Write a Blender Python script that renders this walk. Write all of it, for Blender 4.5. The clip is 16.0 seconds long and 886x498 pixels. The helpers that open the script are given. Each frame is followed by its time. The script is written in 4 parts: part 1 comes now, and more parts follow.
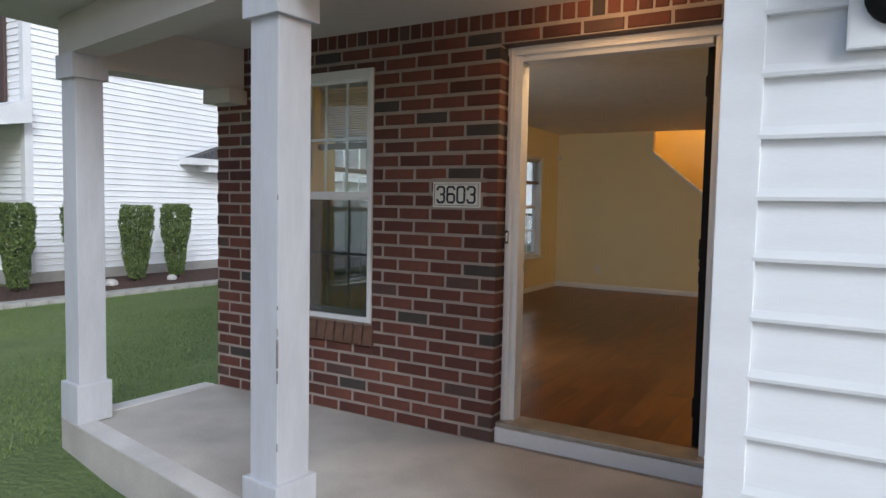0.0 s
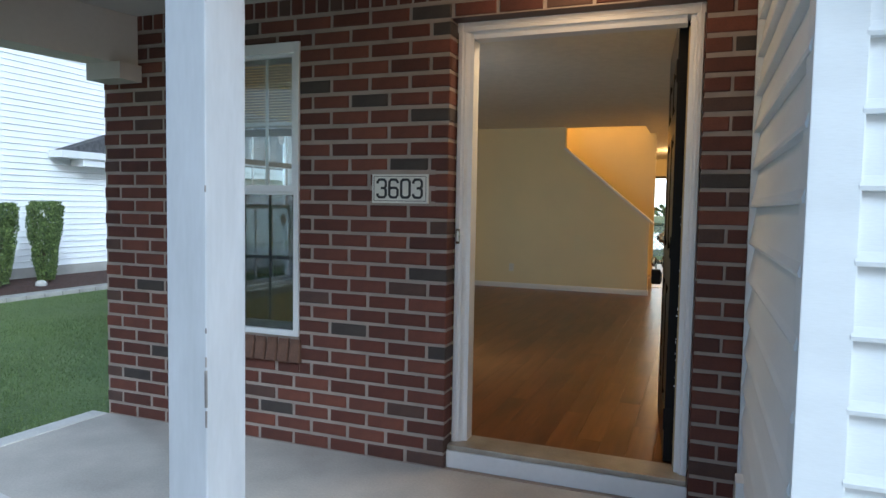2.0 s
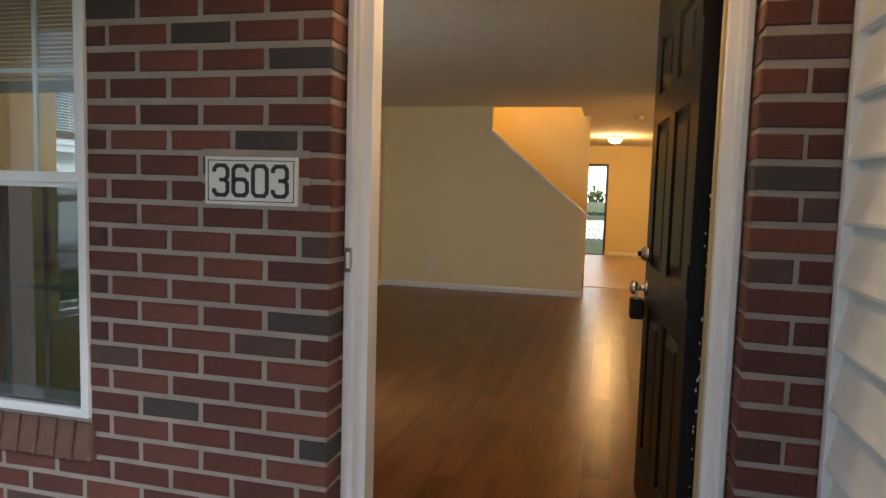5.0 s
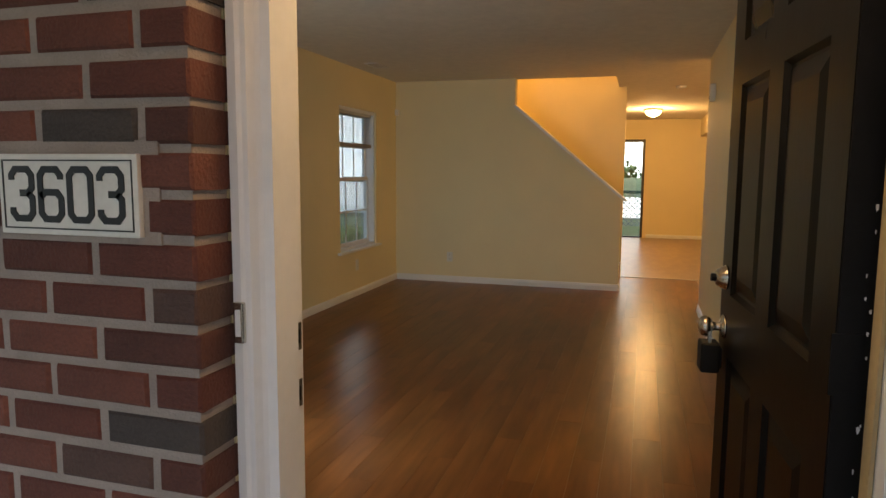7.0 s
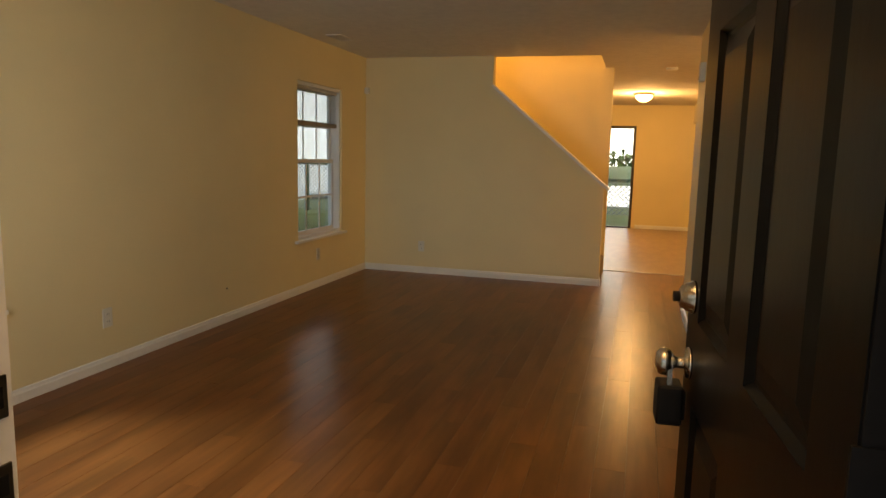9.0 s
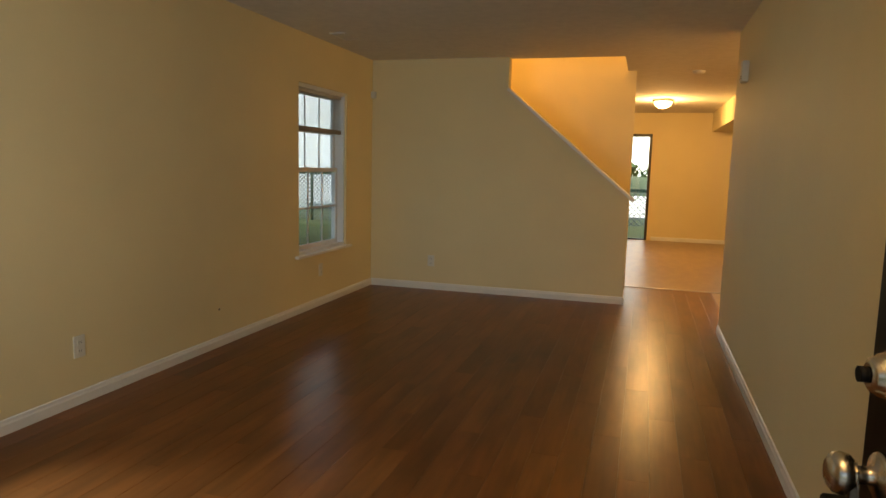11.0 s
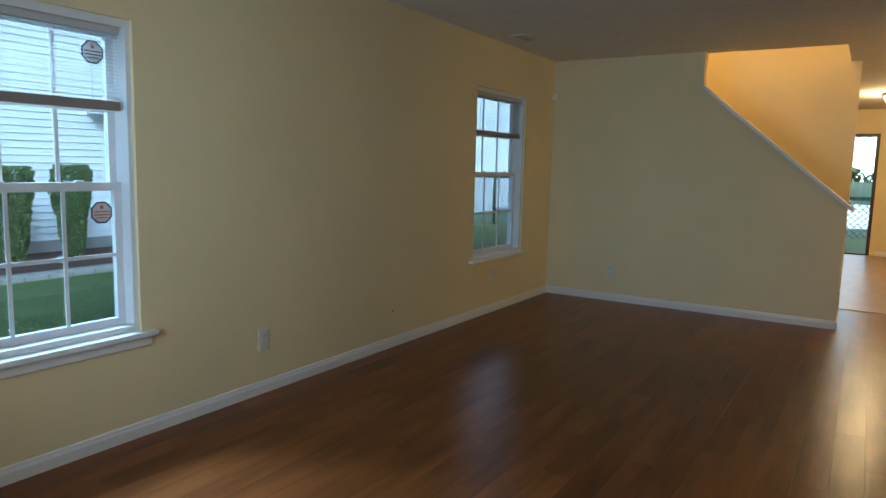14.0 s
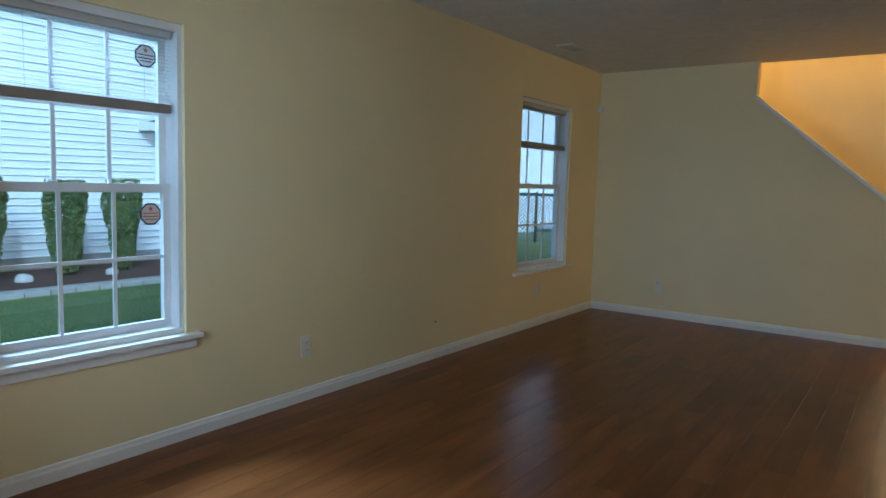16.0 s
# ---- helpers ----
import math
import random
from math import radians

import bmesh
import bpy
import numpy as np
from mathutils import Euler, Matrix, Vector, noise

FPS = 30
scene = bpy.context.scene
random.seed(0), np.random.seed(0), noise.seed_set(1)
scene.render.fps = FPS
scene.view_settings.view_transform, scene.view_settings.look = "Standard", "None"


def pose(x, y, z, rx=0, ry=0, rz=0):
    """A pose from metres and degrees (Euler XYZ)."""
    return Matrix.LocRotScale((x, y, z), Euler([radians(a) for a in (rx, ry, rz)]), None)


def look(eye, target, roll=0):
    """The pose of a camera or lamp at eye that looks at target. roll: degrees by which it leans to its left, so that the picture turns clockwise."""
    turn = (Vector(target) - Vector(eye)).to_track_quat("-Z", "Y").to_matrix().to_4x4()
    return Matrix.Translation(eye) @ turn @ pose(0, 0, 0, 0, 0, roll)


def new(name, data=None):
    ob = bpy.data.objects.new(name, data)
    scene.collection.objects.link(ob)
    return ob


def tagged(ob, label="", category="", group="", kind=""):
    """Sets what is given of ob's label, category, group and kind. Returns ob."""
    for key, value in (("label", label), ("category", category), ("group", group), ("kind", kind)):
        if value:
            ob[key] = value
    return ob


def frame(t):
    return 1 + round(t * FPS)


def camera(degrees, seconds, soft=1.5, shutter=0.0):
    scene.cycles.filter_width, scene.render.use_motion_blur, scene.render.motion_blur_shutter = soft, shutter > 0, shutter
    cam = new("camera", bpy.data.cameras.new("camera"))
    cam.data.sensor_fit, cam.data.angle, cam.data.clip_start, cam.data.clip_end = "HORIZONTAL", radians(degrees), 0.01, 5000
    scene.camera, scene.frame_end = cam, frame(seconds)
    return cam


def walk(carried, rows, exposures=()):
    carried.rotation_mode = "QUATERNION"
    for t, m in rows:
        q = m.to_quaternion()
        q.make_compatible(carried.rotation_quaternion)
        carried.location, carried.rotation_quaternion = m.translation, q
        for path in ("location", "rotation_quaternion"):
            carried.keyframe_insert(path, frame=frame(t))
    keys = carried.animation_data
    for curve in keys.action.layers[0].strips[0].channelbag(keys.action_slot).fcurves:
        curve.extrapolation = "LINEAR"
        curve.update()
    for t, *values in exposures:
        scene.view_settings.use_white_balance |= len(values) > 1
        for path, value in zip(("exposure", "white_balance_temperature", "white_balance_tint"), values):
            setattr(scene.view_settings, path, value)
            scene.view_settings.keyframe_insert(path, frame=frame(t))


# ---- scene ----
cam = camera(67.1, 16.0)
PATH = [
    (0, (1.562, -3.279, 1.301), (0.558, -1.554, 1.176), 1.1),
    (0.5, (1.410, -3.28, 1.303), (0.538, -1.483, 1.183), 0.4),
    (1, (1.300, -3.168, 1.301), (0.566, -1.312, 1.174), 1.3),
    (1.5, (1.229, -3.077, 1.296), (0.451, -1.238, 1.176), 1.0),
    (2, (1.120, -3.002, 1.286), (0.404, -1.139, 1.16), 1.0),
    (2.5, (0.919, -2.911, 1.269), (0.340, -1.0, 1.146), -0.4),
    (3, (0.841, -2.784, 1.253), (0.390, -0.84, 1.119), -2.0),
    (3.5, (0.816, -2.527, 1.3), (0.422, -0.573, 1.138), -0.8),
    (4, (0.794, -2.294, 1.3), (0.398, -0.34, 1.14), 0.7),
    (6.3, (0.749, -1.177, 1.433), (0.105, 0.706, 1.236), -0.2),
    (6.5, (0.74, -1.104, 1.426), (0.075, 0.771, 1.217), -0.6),
    (7, (0.7, -0.939, 1.417), (0.13, 0.964, 1.185), 0.4),
    (7.5, (0.73, -0.787, 1.412), (0.206, 1.126, 1.157), 0.8),
    (8, (0.818, -0.617, 1.411), (0.28, 1.292, 1.155), 1.2),
    (8.5, (0.852, -0.517, 1.395), (0.285, 1.384, 1.142), 1.3),
    (9, (0.807, -0.388, 1.401), (0.255, 1.514, 1.127), 1.4),
    (9.5, (0.751, -0.274, 1.417), (0.274, 1.65, 1.147), 1.6),
    (10, (0.721, -0.114, 1.397), (0.15, 1.787, 1.151), 1.7),
    (10.2, (0.698, -0.058, 1.392), (0.116, 1.839, 1.142), 1.5),
    (12.5, (0.511, 0.103, 1.384), (-0.017, 2.017, 1.149), 1.3),
    (13, (0.555, 0.116, 1.381), (-0.089, 1.995, 1.146), 1.7),
    (13.5, (0.607, 0.182, 1.383), (-0.321, 1.938, 1.148), 0.2),
    (14, (0.601, 0.23, 1.39), (-0.459, 1.908, 1.143), 1.4),
    (14.5, (0.622, 0.238, 1.371), (-0.508, 1.871, 1.138), 1.4),
    (15, (0.587, 0.257, 1.343), (-0.571, 1.873, 1.128), 1.1),
    (15.5, (0.561, 0.266, 1.352), (-0.551, 1.916, 1.153), 1.6),
    (16, (0.547, 0.262, 1.314), (-0.616, 1.878, 1.123), 1.6),
]
# stops, kelvin and tint: the clip's camera opens up and cools its picture once indoors
EXPOSURES = [(0.0, 0.1, 7250, 18), (1.0, 0.2, 6700, 12), (2.2, 0.36, 6200, 8), (3.0, 0.44, 7000, 11), (4.0, 0.54, 7100, 13), (6.5, 0.44, 7400, 15), (8.5, 0.46, 8000, 15), (10.0, 0.46, 9300, 17), (12.4, 0.43, 5500, 1), (13.5, 0.41, 5350, 1), (14.5, 0.37, 5150, 2), (16.0, 0.37, 5100, 2)]
walk(cam, [(t, look(eye, target, roll)) for t, eye, target, roll in PATH], EXPOSURES)

# ---- world, sun, exposure ----
world = bpy.data.worlds.new("world")
scene.world = world
world.use_nodes = True
wn = world.node_tree.nodes
sky = wn.new("ShaderNodeTexSky")
sky.sky_type = "NISHITA"
sky.sun_disc = False
sky.sun_elevation = radians(35)
sky.sun_rotation = radians(128)
sky.air_density, sky.dust_density, sky.ozone_density = 1.0, 1.8, 3.0
world.node_tree.links.new(sky.outputs[0], wn["Background"].inputs[0])
wn["Background"].inputs[1].default_value = 0.15

sun = new("sun", bpy.data.lights.new("sun", "SUN"))
sun.data.energy, sun.data.angle, sun.data.color = 2.4, radians(25), (0.62, 0.83, 1.0)
sun.matrix_world = look((7.88, -6.16, 7.0), (0, 0, 0))
tagged(sun, kind="structure")


def lamp(name, place, power, colour, size):
    l = new(name, bpy.data.lights.new(name, "POINT"))
    l.data.energy, l.data.color, l.data.shadow_soft_size = power, colour, size
    l.location = place
    return l


WARM = (1.0, 0.6, 0.24)
lamp("hall_bulb", (0.79, 10.7, 2.26), 55, WARM, 0.09)
lamp("stair_bulb", (-0.9, 7.2, 4.3), 56, (1.0, 0.62, 0.25), 0.1)
lamp("porch_bulb", (0.62, -0.33, 2.22), 5, (1.0, 0.62, 0.32), 0.07)
lamp("entry_bulb", (0.58, 0.53, 2.3), 12, (1.0, 0.74, 0.44), 0.08)
# unseen lamp, assumed from warm light on the west wall's far part
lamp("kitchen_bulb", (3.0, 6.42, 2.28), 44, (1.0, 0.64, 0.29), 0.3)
# added area lamp standing in for the sky's light above the larger west window
a = new("west_sky_fill", bpy.data.lights.new("west_sky_fill", "AREA"))
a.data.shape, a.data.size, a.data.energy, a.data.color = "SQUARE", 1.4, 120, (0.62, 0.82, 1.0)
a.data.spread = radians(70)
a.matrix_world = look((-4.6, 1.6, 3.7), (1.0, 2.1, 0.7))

# in the front window's opening, an added area lamp supplies the sky's light
a = new("front_sky_fill", bpy.data.lights.new("front_sky_fill", "AREA"))
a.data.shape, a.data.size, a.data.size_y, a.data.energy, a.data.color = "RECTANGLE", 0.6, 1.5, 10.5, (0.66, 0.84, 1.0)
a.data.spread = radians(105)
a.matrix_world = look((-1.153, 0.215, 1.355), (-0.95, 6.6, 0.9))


# ---- materials ----
def mat(name, colour, rough=0.6, vary=0.12, scale=6.0, fine=60.0, bump=0.1, metal=0.0, spec=0.5, second=None, stretch=(1, 1, 1), amount=None, depth=0.004):
    """A surface with two scales of variation and a fine relief."""
    m = bpy.data.materials.new(name)
    m.use_nodes = True
    n, l = m.node_tree.nodes, m.node_tree.links
    b = n["Principled BSDF"]
    b.inputs["Roughness"].default_value = rough
    b.inputs["Metallic"].default_value = metal
    b.inputs["Specular IOR Level"].default_value = spec
    co = n.new("ShaderNodeTexCoord")
    mp = n.new("ShaderNodeMapping")
    mp.inputs["Scale"].default_value = stretch
    l.new(co.outputs["Object"], mp.inputs[0])
    big, small = n.new("ShaderNodeTexNoise"), n.new("ShaderNodeTexNoise")
    big.inputs["Scale"].default_value, small.inputs["Scale"].default_value = scale, fine
    big.inputs["Detail"].default_value, small.inputs["Detail"].default_value = 5, 4
    l.new(mp.outputs[0], big.inputs[0]), l.new(mp.outputs[0], small.inputs[0])
    c = Vector(colour)
    other = Vector(second) if second else c * (1 - 2 * vary)
    ramp = n.new("ShaderNodeValToRGB")
    ramp.color_ramp.elements[0].position, ramp.color_ramp.elements[1].position = 0.3, 0.7
    ramp.color_ramp.elements[0].color, ramp.color_ramp.elements[1].color = (*other, 1), (*c, 1)
    l.new(big.outputs[0], ramp.inputs[0])
    mix = n.new("ShaderNodeMix")
    mix.data_type, mix.blend_type = "RGBA", "MULTIPLY"
    mix.inputs[0].default_value = 1.0 if amount is None else amount
    r2 = n.new("ShaderNodeValToRGB")
    r2.color_ramp.elements[0].position, r2.color_ramp.elements[1].position = 0.25, 0.75
    lo = 1 - vary
    r2.color_ramp.elements[0].color, r2.color_ramp.elements[1].color = (lo, lo, lo, 1), (1, 1, 1, 1)
    l.new(small.outputs[0], r2.inputs[0])
    l.new(ramp.outputs[0], mix.inputs[6]), l.new(r2.outputs[0], mix.inputs[7])
    l.new(mix.outputs[2], b.inputs["Base Color"])
    rr = n.new("ShaderNodeMapRange")
    rr.inputs[3].default_value, rr.inputs[4].default_value = max(0.02, rough - 0.08), min(1, rough + 0.08)
    l.new(big.outputs[0], rr.inputs[0]), l.new(rr.outputs[0], b.inputs["Roughness"])
    if bump:
        bp = n.new("ShaderNodeBump")
        bp.inputs["Strength"].default_value, bp.inputs["Distance"].default_value = bump, depth
        l.new(small.outputs[0], bp.inputs["Height"]), l.new(bp.outputs[0], b.inputs["Normal"])
    return m


def brick_mat(name, island):
    """Fired clay: most bricks dark red, some browner, a few charcoal."""
    m = mat(name, (0.30, 0.085, 0.055), 0.82, 0.25, 9, 140, 0.7, depth=0.006)
    n, l = m.node_tree.nodes, m.node_tree.links
    src = n.new("ShaderNodeNewGeometry").outputs["Random Per Island"] if island else n.new("ShaderNodeObjectInfo").outputs["Random"]
    r = n.new("ShaderNodeValToRGB")
    r.color_ramp.interpolation = "CONSTANT"
    e = r.color_ramp.elements
    e[0].position, e[0].color = 0.0, (0.12, 0.036, 0.025, 1)
    e[1].position, e[1].color = 0.22, (0.14, 0.046, 0.032, 1)
    for p, c in ((0.42, (0.105, 0.034, 0.024, 1)), (0.6, (0.165, 0.054, 0.036, 1)), (0.74, (0.09, 0.031, 0.023, 1)), (0.86, (0.095, 0.052, 0.042, 1)), (0.95, (0.06, 0.048, 0.044, 1))):
        x = e.new(p)
        x.color = c
    l.new(src, r.inputs[0])
    ramp = next(k for k in n if k.type == "VALTORGB" and k is not r and k.outputs[0].links and k.outputs[0].links[0].to_socket.name == "A")
    mx = ramp.outputs[0].links[0].to_node
    mul = n.new("ShaderNodeMix")
    mul.data_type, mul.blend_type = "RGBA", "MULTIPLY"
    mul.inputs[0].default_value = 1
    ramp.color_ramp.elements[0].color, ramp.color_ramp.elements[1].color = (0.78, 0.77, 0.78, 1), (1.22, 1.2, 1.16, 1)
    l.new(r.outputs[0], mul.inputs[6]), l.new(ramp.outputs[0], mul.inputs[7]), l.new(mul.outputs[2], mx.inputs[6])
    return m


def plank_mat(name):
    """Laminate in oak print: reddish brown, streaked along its length, glossy."""
    m = bpy.data.materials.new(name)
    m.use_nodes = True
    n, l = m.node_tree.nodes, m.node_tree.links
    b = n["Principled BSDF"]
    co, oi = n.new("ShaderNodeNewGeometry"), n.new("ShaderNodeObjectInfo")
    add = n.new("ShaderNodeVectorMath")
    add.operation = "MULTIPLY_ADD"
    l.new(oi.outputs["Random"], add.inputs[0])
    add.inputs[1].default_value = (7, 31, 3)
    l.new(co.outputs["Position"], add.inputs[2])
    def grain(sx, sy, detail):
        mp, g = n.new("ShaderNodeMapping"), n.new("ShaderNodeTexNoise")
        mp.inputs["Scale"].default_value = (sx, sy, 1)
        g.inputs["Scale"].default_value, g.inputs["Detail"].default_value = 1.0, detail
        l.new(add.outputs[0], mp.inputs[0]), l.new(mp.outputs[0], g.inputs[0])
        return g

    def ramp(source, *stops):
        r = n.new("ShaderNodeValToRGB")
        e = r.color_ramp.elements
        while len(e) < len(stops):
            e.new(0.5)
        for k, (p, c) in zip(e, stops):
            k.position, k.color = p, (*c, 1)
        l.new(source, r.inputs[0])
        return r

    def times(a, b):
        x = n.new("ShaderNodeMix")
        x.data_type, x.blend_type = "RGBA", "MULTIPLY"
        x.inputs[0].default_value = 1
        l.new(a, x.inputs[6]), l.new(b, x.inputs[7])
        return x.outputs[2]

    tone = ramp(oi.outputs["Random"], (0.0, (0.165, 0.056, 0.015)), (0.35, (0.185, 0.064, 0.017)), (0.7, (0.17, 0.058, 0.015)), (1.0, (0.21, 0.078, 0.021)))
    g = grain(40, 2.4, 5)
    fine = ramp(g.outputs[0], (0.3, (0.84, 0.82, 0.8)), (0.66, (1.05, 1.05, 1.04)))
    cloud = ramp(grain(7, 1.5, 3).outputs[0], (0.33, (0.66, 0.63, 0.6)), (0.66, (1.16, 1.16, 1.16)))
    knot = ramp(grain(6, 1.3, 2).outputs[0], (0.48, (1, 1, 1)), (0.85, (0.66, 0.62, 0.58)))
    l.new(times(times(tone.outputs[0], fine.outputs[0]), times(cloud.outputs[0], knot.outputs[0])), b.inputs["Base Color"])
    b.inputs["Roughness"].default_value = 0.285
    b.inputs["Specular IOR Level"].default_value = 0.22
    return m


def glass_mat(name, tint=(0.93, 0.97, 0.97)):
    m = bpy.data.materials.new(name)
    m.use_nodes = True
    n, l = m.node_tree.nodes, m.node_tree.links
    n.remove(n["Principled BSDF"])
    t, g, f, x = n.new("ShaderNodeBsdfTransparent"), n.new("ShaderNodeBsdfGlossy"), n.new("ShaderNodeLayerWeight"), n.new("ShaderNodeMixShader")
    t.inputs[0].default_value = (*tint, 1)
    g.inputs["Roughness"].default_value = 0.01
    f.inputs["Blend"].default_value = 0.5
    pw, ad = n.new("ShaderNodeMath"), n.new("ShaderNodeMath")
    pw.operation, ad.operation = "POWER", "MULTIPLY_ADD"
    pw.inputs[1].default_value, ad.inputs[1].default_value, ad.inputs[2].default_value = 4.0, 0.9, 0.07
    l.new(f.outputs["Facing"], pw.inputs[0]), l.new(pw.outputs[0], ad.inputs[0]), l.new(ad.outputs[0], x.inputs[0]), l.new(t.outputs[0], x.inputs[1]), l.new(g.outputs[0], x.inputs[2])
    l.new(x.outputs[0], n["Material Output"].inputs[0])
    return m


def glow_mat(name, colour, strength):
    m = bpy.data.materials.new(name)
    m.use_nodes = True
    b = m.node_tree.nodes["Principled BSDF"]
    b.inputs["Base Color"].default_value = (0.9, 0.88, 0.82, 1)
    b.inputs["Emission Color"].default_value = (*colour, 1)
    b.inputs["Emission Strength"].default_value = strength
    b.inputs["Roughness"].default_value = 0.3
    return m


def leaf_mat(name, a, b2):
    m = mat(name, a, 0.55, 0.2, 5, 30, 0)
    n, l = m.node_tree.nodes, m.node_tree.links
    r = n.new("ShaderNodeValToRGB")
    r.color_ramp.elements[0].color, r.color_ramp.elements[1].color = (*b2, 1), (*a, 1)
    l.new(n.new("ShaderNodeNewGeometry").outputs["Random Per Island"], r.inputs[0])
    l.new(r.outputs[0], n["Principled BSDF"].inputs["Base Color"])
    return m


BRICK, BRICK_ISLAND = brick_mat("brick", False), brick_mat("brick_joined", True)
SILLBRICK = mat("sill_brick", (0.2, 0.105, 0.07), 0.85, 0.25, 14, 140, 0.7, second=(0.12, 0.062, 0.045), depth=0.006)
MORTAR = mat("mortar", (0.38, 0.315, 0.275), 0.95, 0.12, 8, 220, 0.8)
WHITE = mat("white_paint", (0.78, 0.79, 0.8), 0.45, 0.05, 3, 40, 0.06)
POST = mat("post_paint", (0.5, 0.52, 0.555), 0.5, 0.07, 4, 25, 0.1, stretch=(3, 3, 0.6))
VINYL = mat("vinyl_siding", (0.74, 0.77, 0.79), 0.5, 0.04, 2.5, 50, 0.08, stretch=(1, 1, 6))
VINYL_FAR = mat("neighbour_siding", (0.88, 0.89, 0.9), 0.55, 0.04, 1.2, 30, 0.05)
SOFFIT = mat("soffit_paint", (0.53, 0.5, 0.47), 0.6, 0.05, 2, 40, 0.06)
WALL = mat("cream_wall_paint", (0.80, 0.68, 0.41), 0.62, 0.03, 1.5, 160, 0.18, depth=0.0015)
CEIL = mat("ceiling_texture", (0.78, 0.74, 0.66), 0.9, 0.05, 14, 70, 0.7, depth=0.006)
TRIM = mat("interior_trim", (0.8, 0.79, 0.76), 0.38, 0.04, 3, 50, 0.04)
PLANK = plank_mat("laminate_plank")
HALLFLOOR = mat("hall_vinyl", (0.44, 0.31, 0.18), 0.34, 0.12, 3, 24, 0, second=(0.31, 0.19, 0.1), stretch=(3, 1, 1))
RIM = mat("trowelled_concrete", (0.66, 0.65, 0.63), 0.85, 0.12, 3, 90, 0.3)
CONC = mat("porch_concrete", (0.53, 0.5, 0.46), 0.85, 0.16, 2.2, 90, 0.35)
DOOR = mat("door_black_paint", (0.005, 0.0048, 0.0045), 0.3, 0.2, 3, 60, 0.04, spec=0.2, stretch=(1, 1, 0.3))
FOAM = mat("tan_weatherstrip", (0.5, 0.38, 0.2), 0.8, 0.1, 8, 80, 0.2)
BLACK = mat("black_rubber", (0.009, 0.009, 0.01), 0.6, 0.2, 8, 80, 0.1, spec=0.2)
NICKEL = mat("satin_nickel", (0.62, 0.58, 0.5), 0.25, 0.06, 20, 120, 0.02, metal=1.0)
ALU = mat("threshold_aluminium", (0.5, 0.46, 0.4), 0.45, 0.15, 8, 90, 0.1, metal=0.6)
DARKMETAL = mat("aged_metal", (0.16, 0.145, 0.12), 0.35, 0.15, 20, 120, 0.05, metal=0.9)
GLASS = glass_mat("window_glass")
GRASS = mat("lawn", (0.15, 0.205, 0.07), 0.9, 0.25, 1.1, 26, 1.0, second=(0.085, 0.135, 0.04), depth=0.03)
BLADE = leaf_mat("grass_blade", (0.17, 0.235, 0.075), (0.09, 0.145, 0.042))
LEAF = leaf_mat("shrub_leaf", (0.18, 0.25, 0.07), (0.028, 0.056, 0.02))
TREELEAF = leaf_mat("tree_leaf", (0.09, 0.15, 0.035), (0.03, 0.055, 0.02))
CHIP = mat("bare_wood", (0.34, 0.31, 0.29), 0.85, 0.25, 20, 120, 0.3)
BARK = mat("bark", (0.12, 0.085, 0.06), 0.9, 0.3, 10, 60, 0.8, stretch=(4, 4, 1))
MULCH = mat("mulch", (0.15, 0.07, 0.05), 0.95, 0.4, 20, 90, 1.0, depth=0.02)
KERB = mat("garden_edging", (0.5, 0.48, 0.44), 0.9, 0.2, 5, 60, 0.5)
FOUND = mat("foundation", (0.42, 0.40, 0.37), 0.9, 0.12, 3, 60, 0.4)
SHINGLE = mat("roof_shingle", (0.13, 0.13, 0.14), 0.9, 0.3, 12, 80, 0.8)
FENCE = mat("green_fence_coating", (0.02, 0.07, 0.055), 0.5, 0.2, 10, 80, 0.1)
GALV = mat("galvanised_wire", (0.24, 0.29, 0.31), 0.4, 0.1, 10, 80, 0.05, metal=0.3)
ROCK = mat("garden_stone", (0.6, 0.58, 0.55), 0.85, 0.2, 12, 80, 0.6)
# grey rather than white: the slats' backlit darkness is in the colour
BLIND = mat("blind_slat", (0.55, 0.54, 0.52), 0.5, 0.05, 6, 60, 0.03)
RAILDARK = mat("blind_rail", (0.30, 0.25, 0.22), 0.45, 0.08, 6, 60, 0.03)
PLATE = mat("plastic_plate", (0.74, 0.72, 0.64), 0.4, 0.04, 6, 60, 0.02)
NUMBERPLATE = mat("number_plate", (0.74, 0.72, 0.66), 0.5, 0.08, 12, 90, 0.08)
INK = mat("black_ink", (0.02, 0.02, 0.022), 0.5, 0.1, 10, 60, 0.02)
NAVY = mat("sticker_border", (0.03, 0.035, 0.08), 0.5, 0.1, 10, 60, 0.02)
STICK = mat("sticker_face", (0.8, 0.7, 0.64), 0.5, 0.1, 10, 60, 0.02)
RED = mat("sticker_print", (0.5, 0.12, 0.08), 0.5, 0.1, 10, 60, 0.02)
SHUTTER = mat("shutter", (0.09, 0.05, 0.045), 0.6, 0.1, 6, 60, 0.1)
WATER = mat("pond_water", (0.5, 0.56, 0.6), 0.12, 0.1, 0.3, 3, 0.1)
LAMPGLASS = glow_mat("lamp_glass", (1.0, 0.66, 0.3), 7.0)
BRONZE = mat("dark_bronze_frame", (0.045, 0.043, 0.04), 0.45, 0.15, 8, 60, 0.05)
SCREEN = glass_mat("insect_screen", (0.5, 0.5, 0.5))
CARPET = mat("stair_carpet", (0.42, 0.33, 0.22), 0.95, 0.2, 30, 200, 0.8)


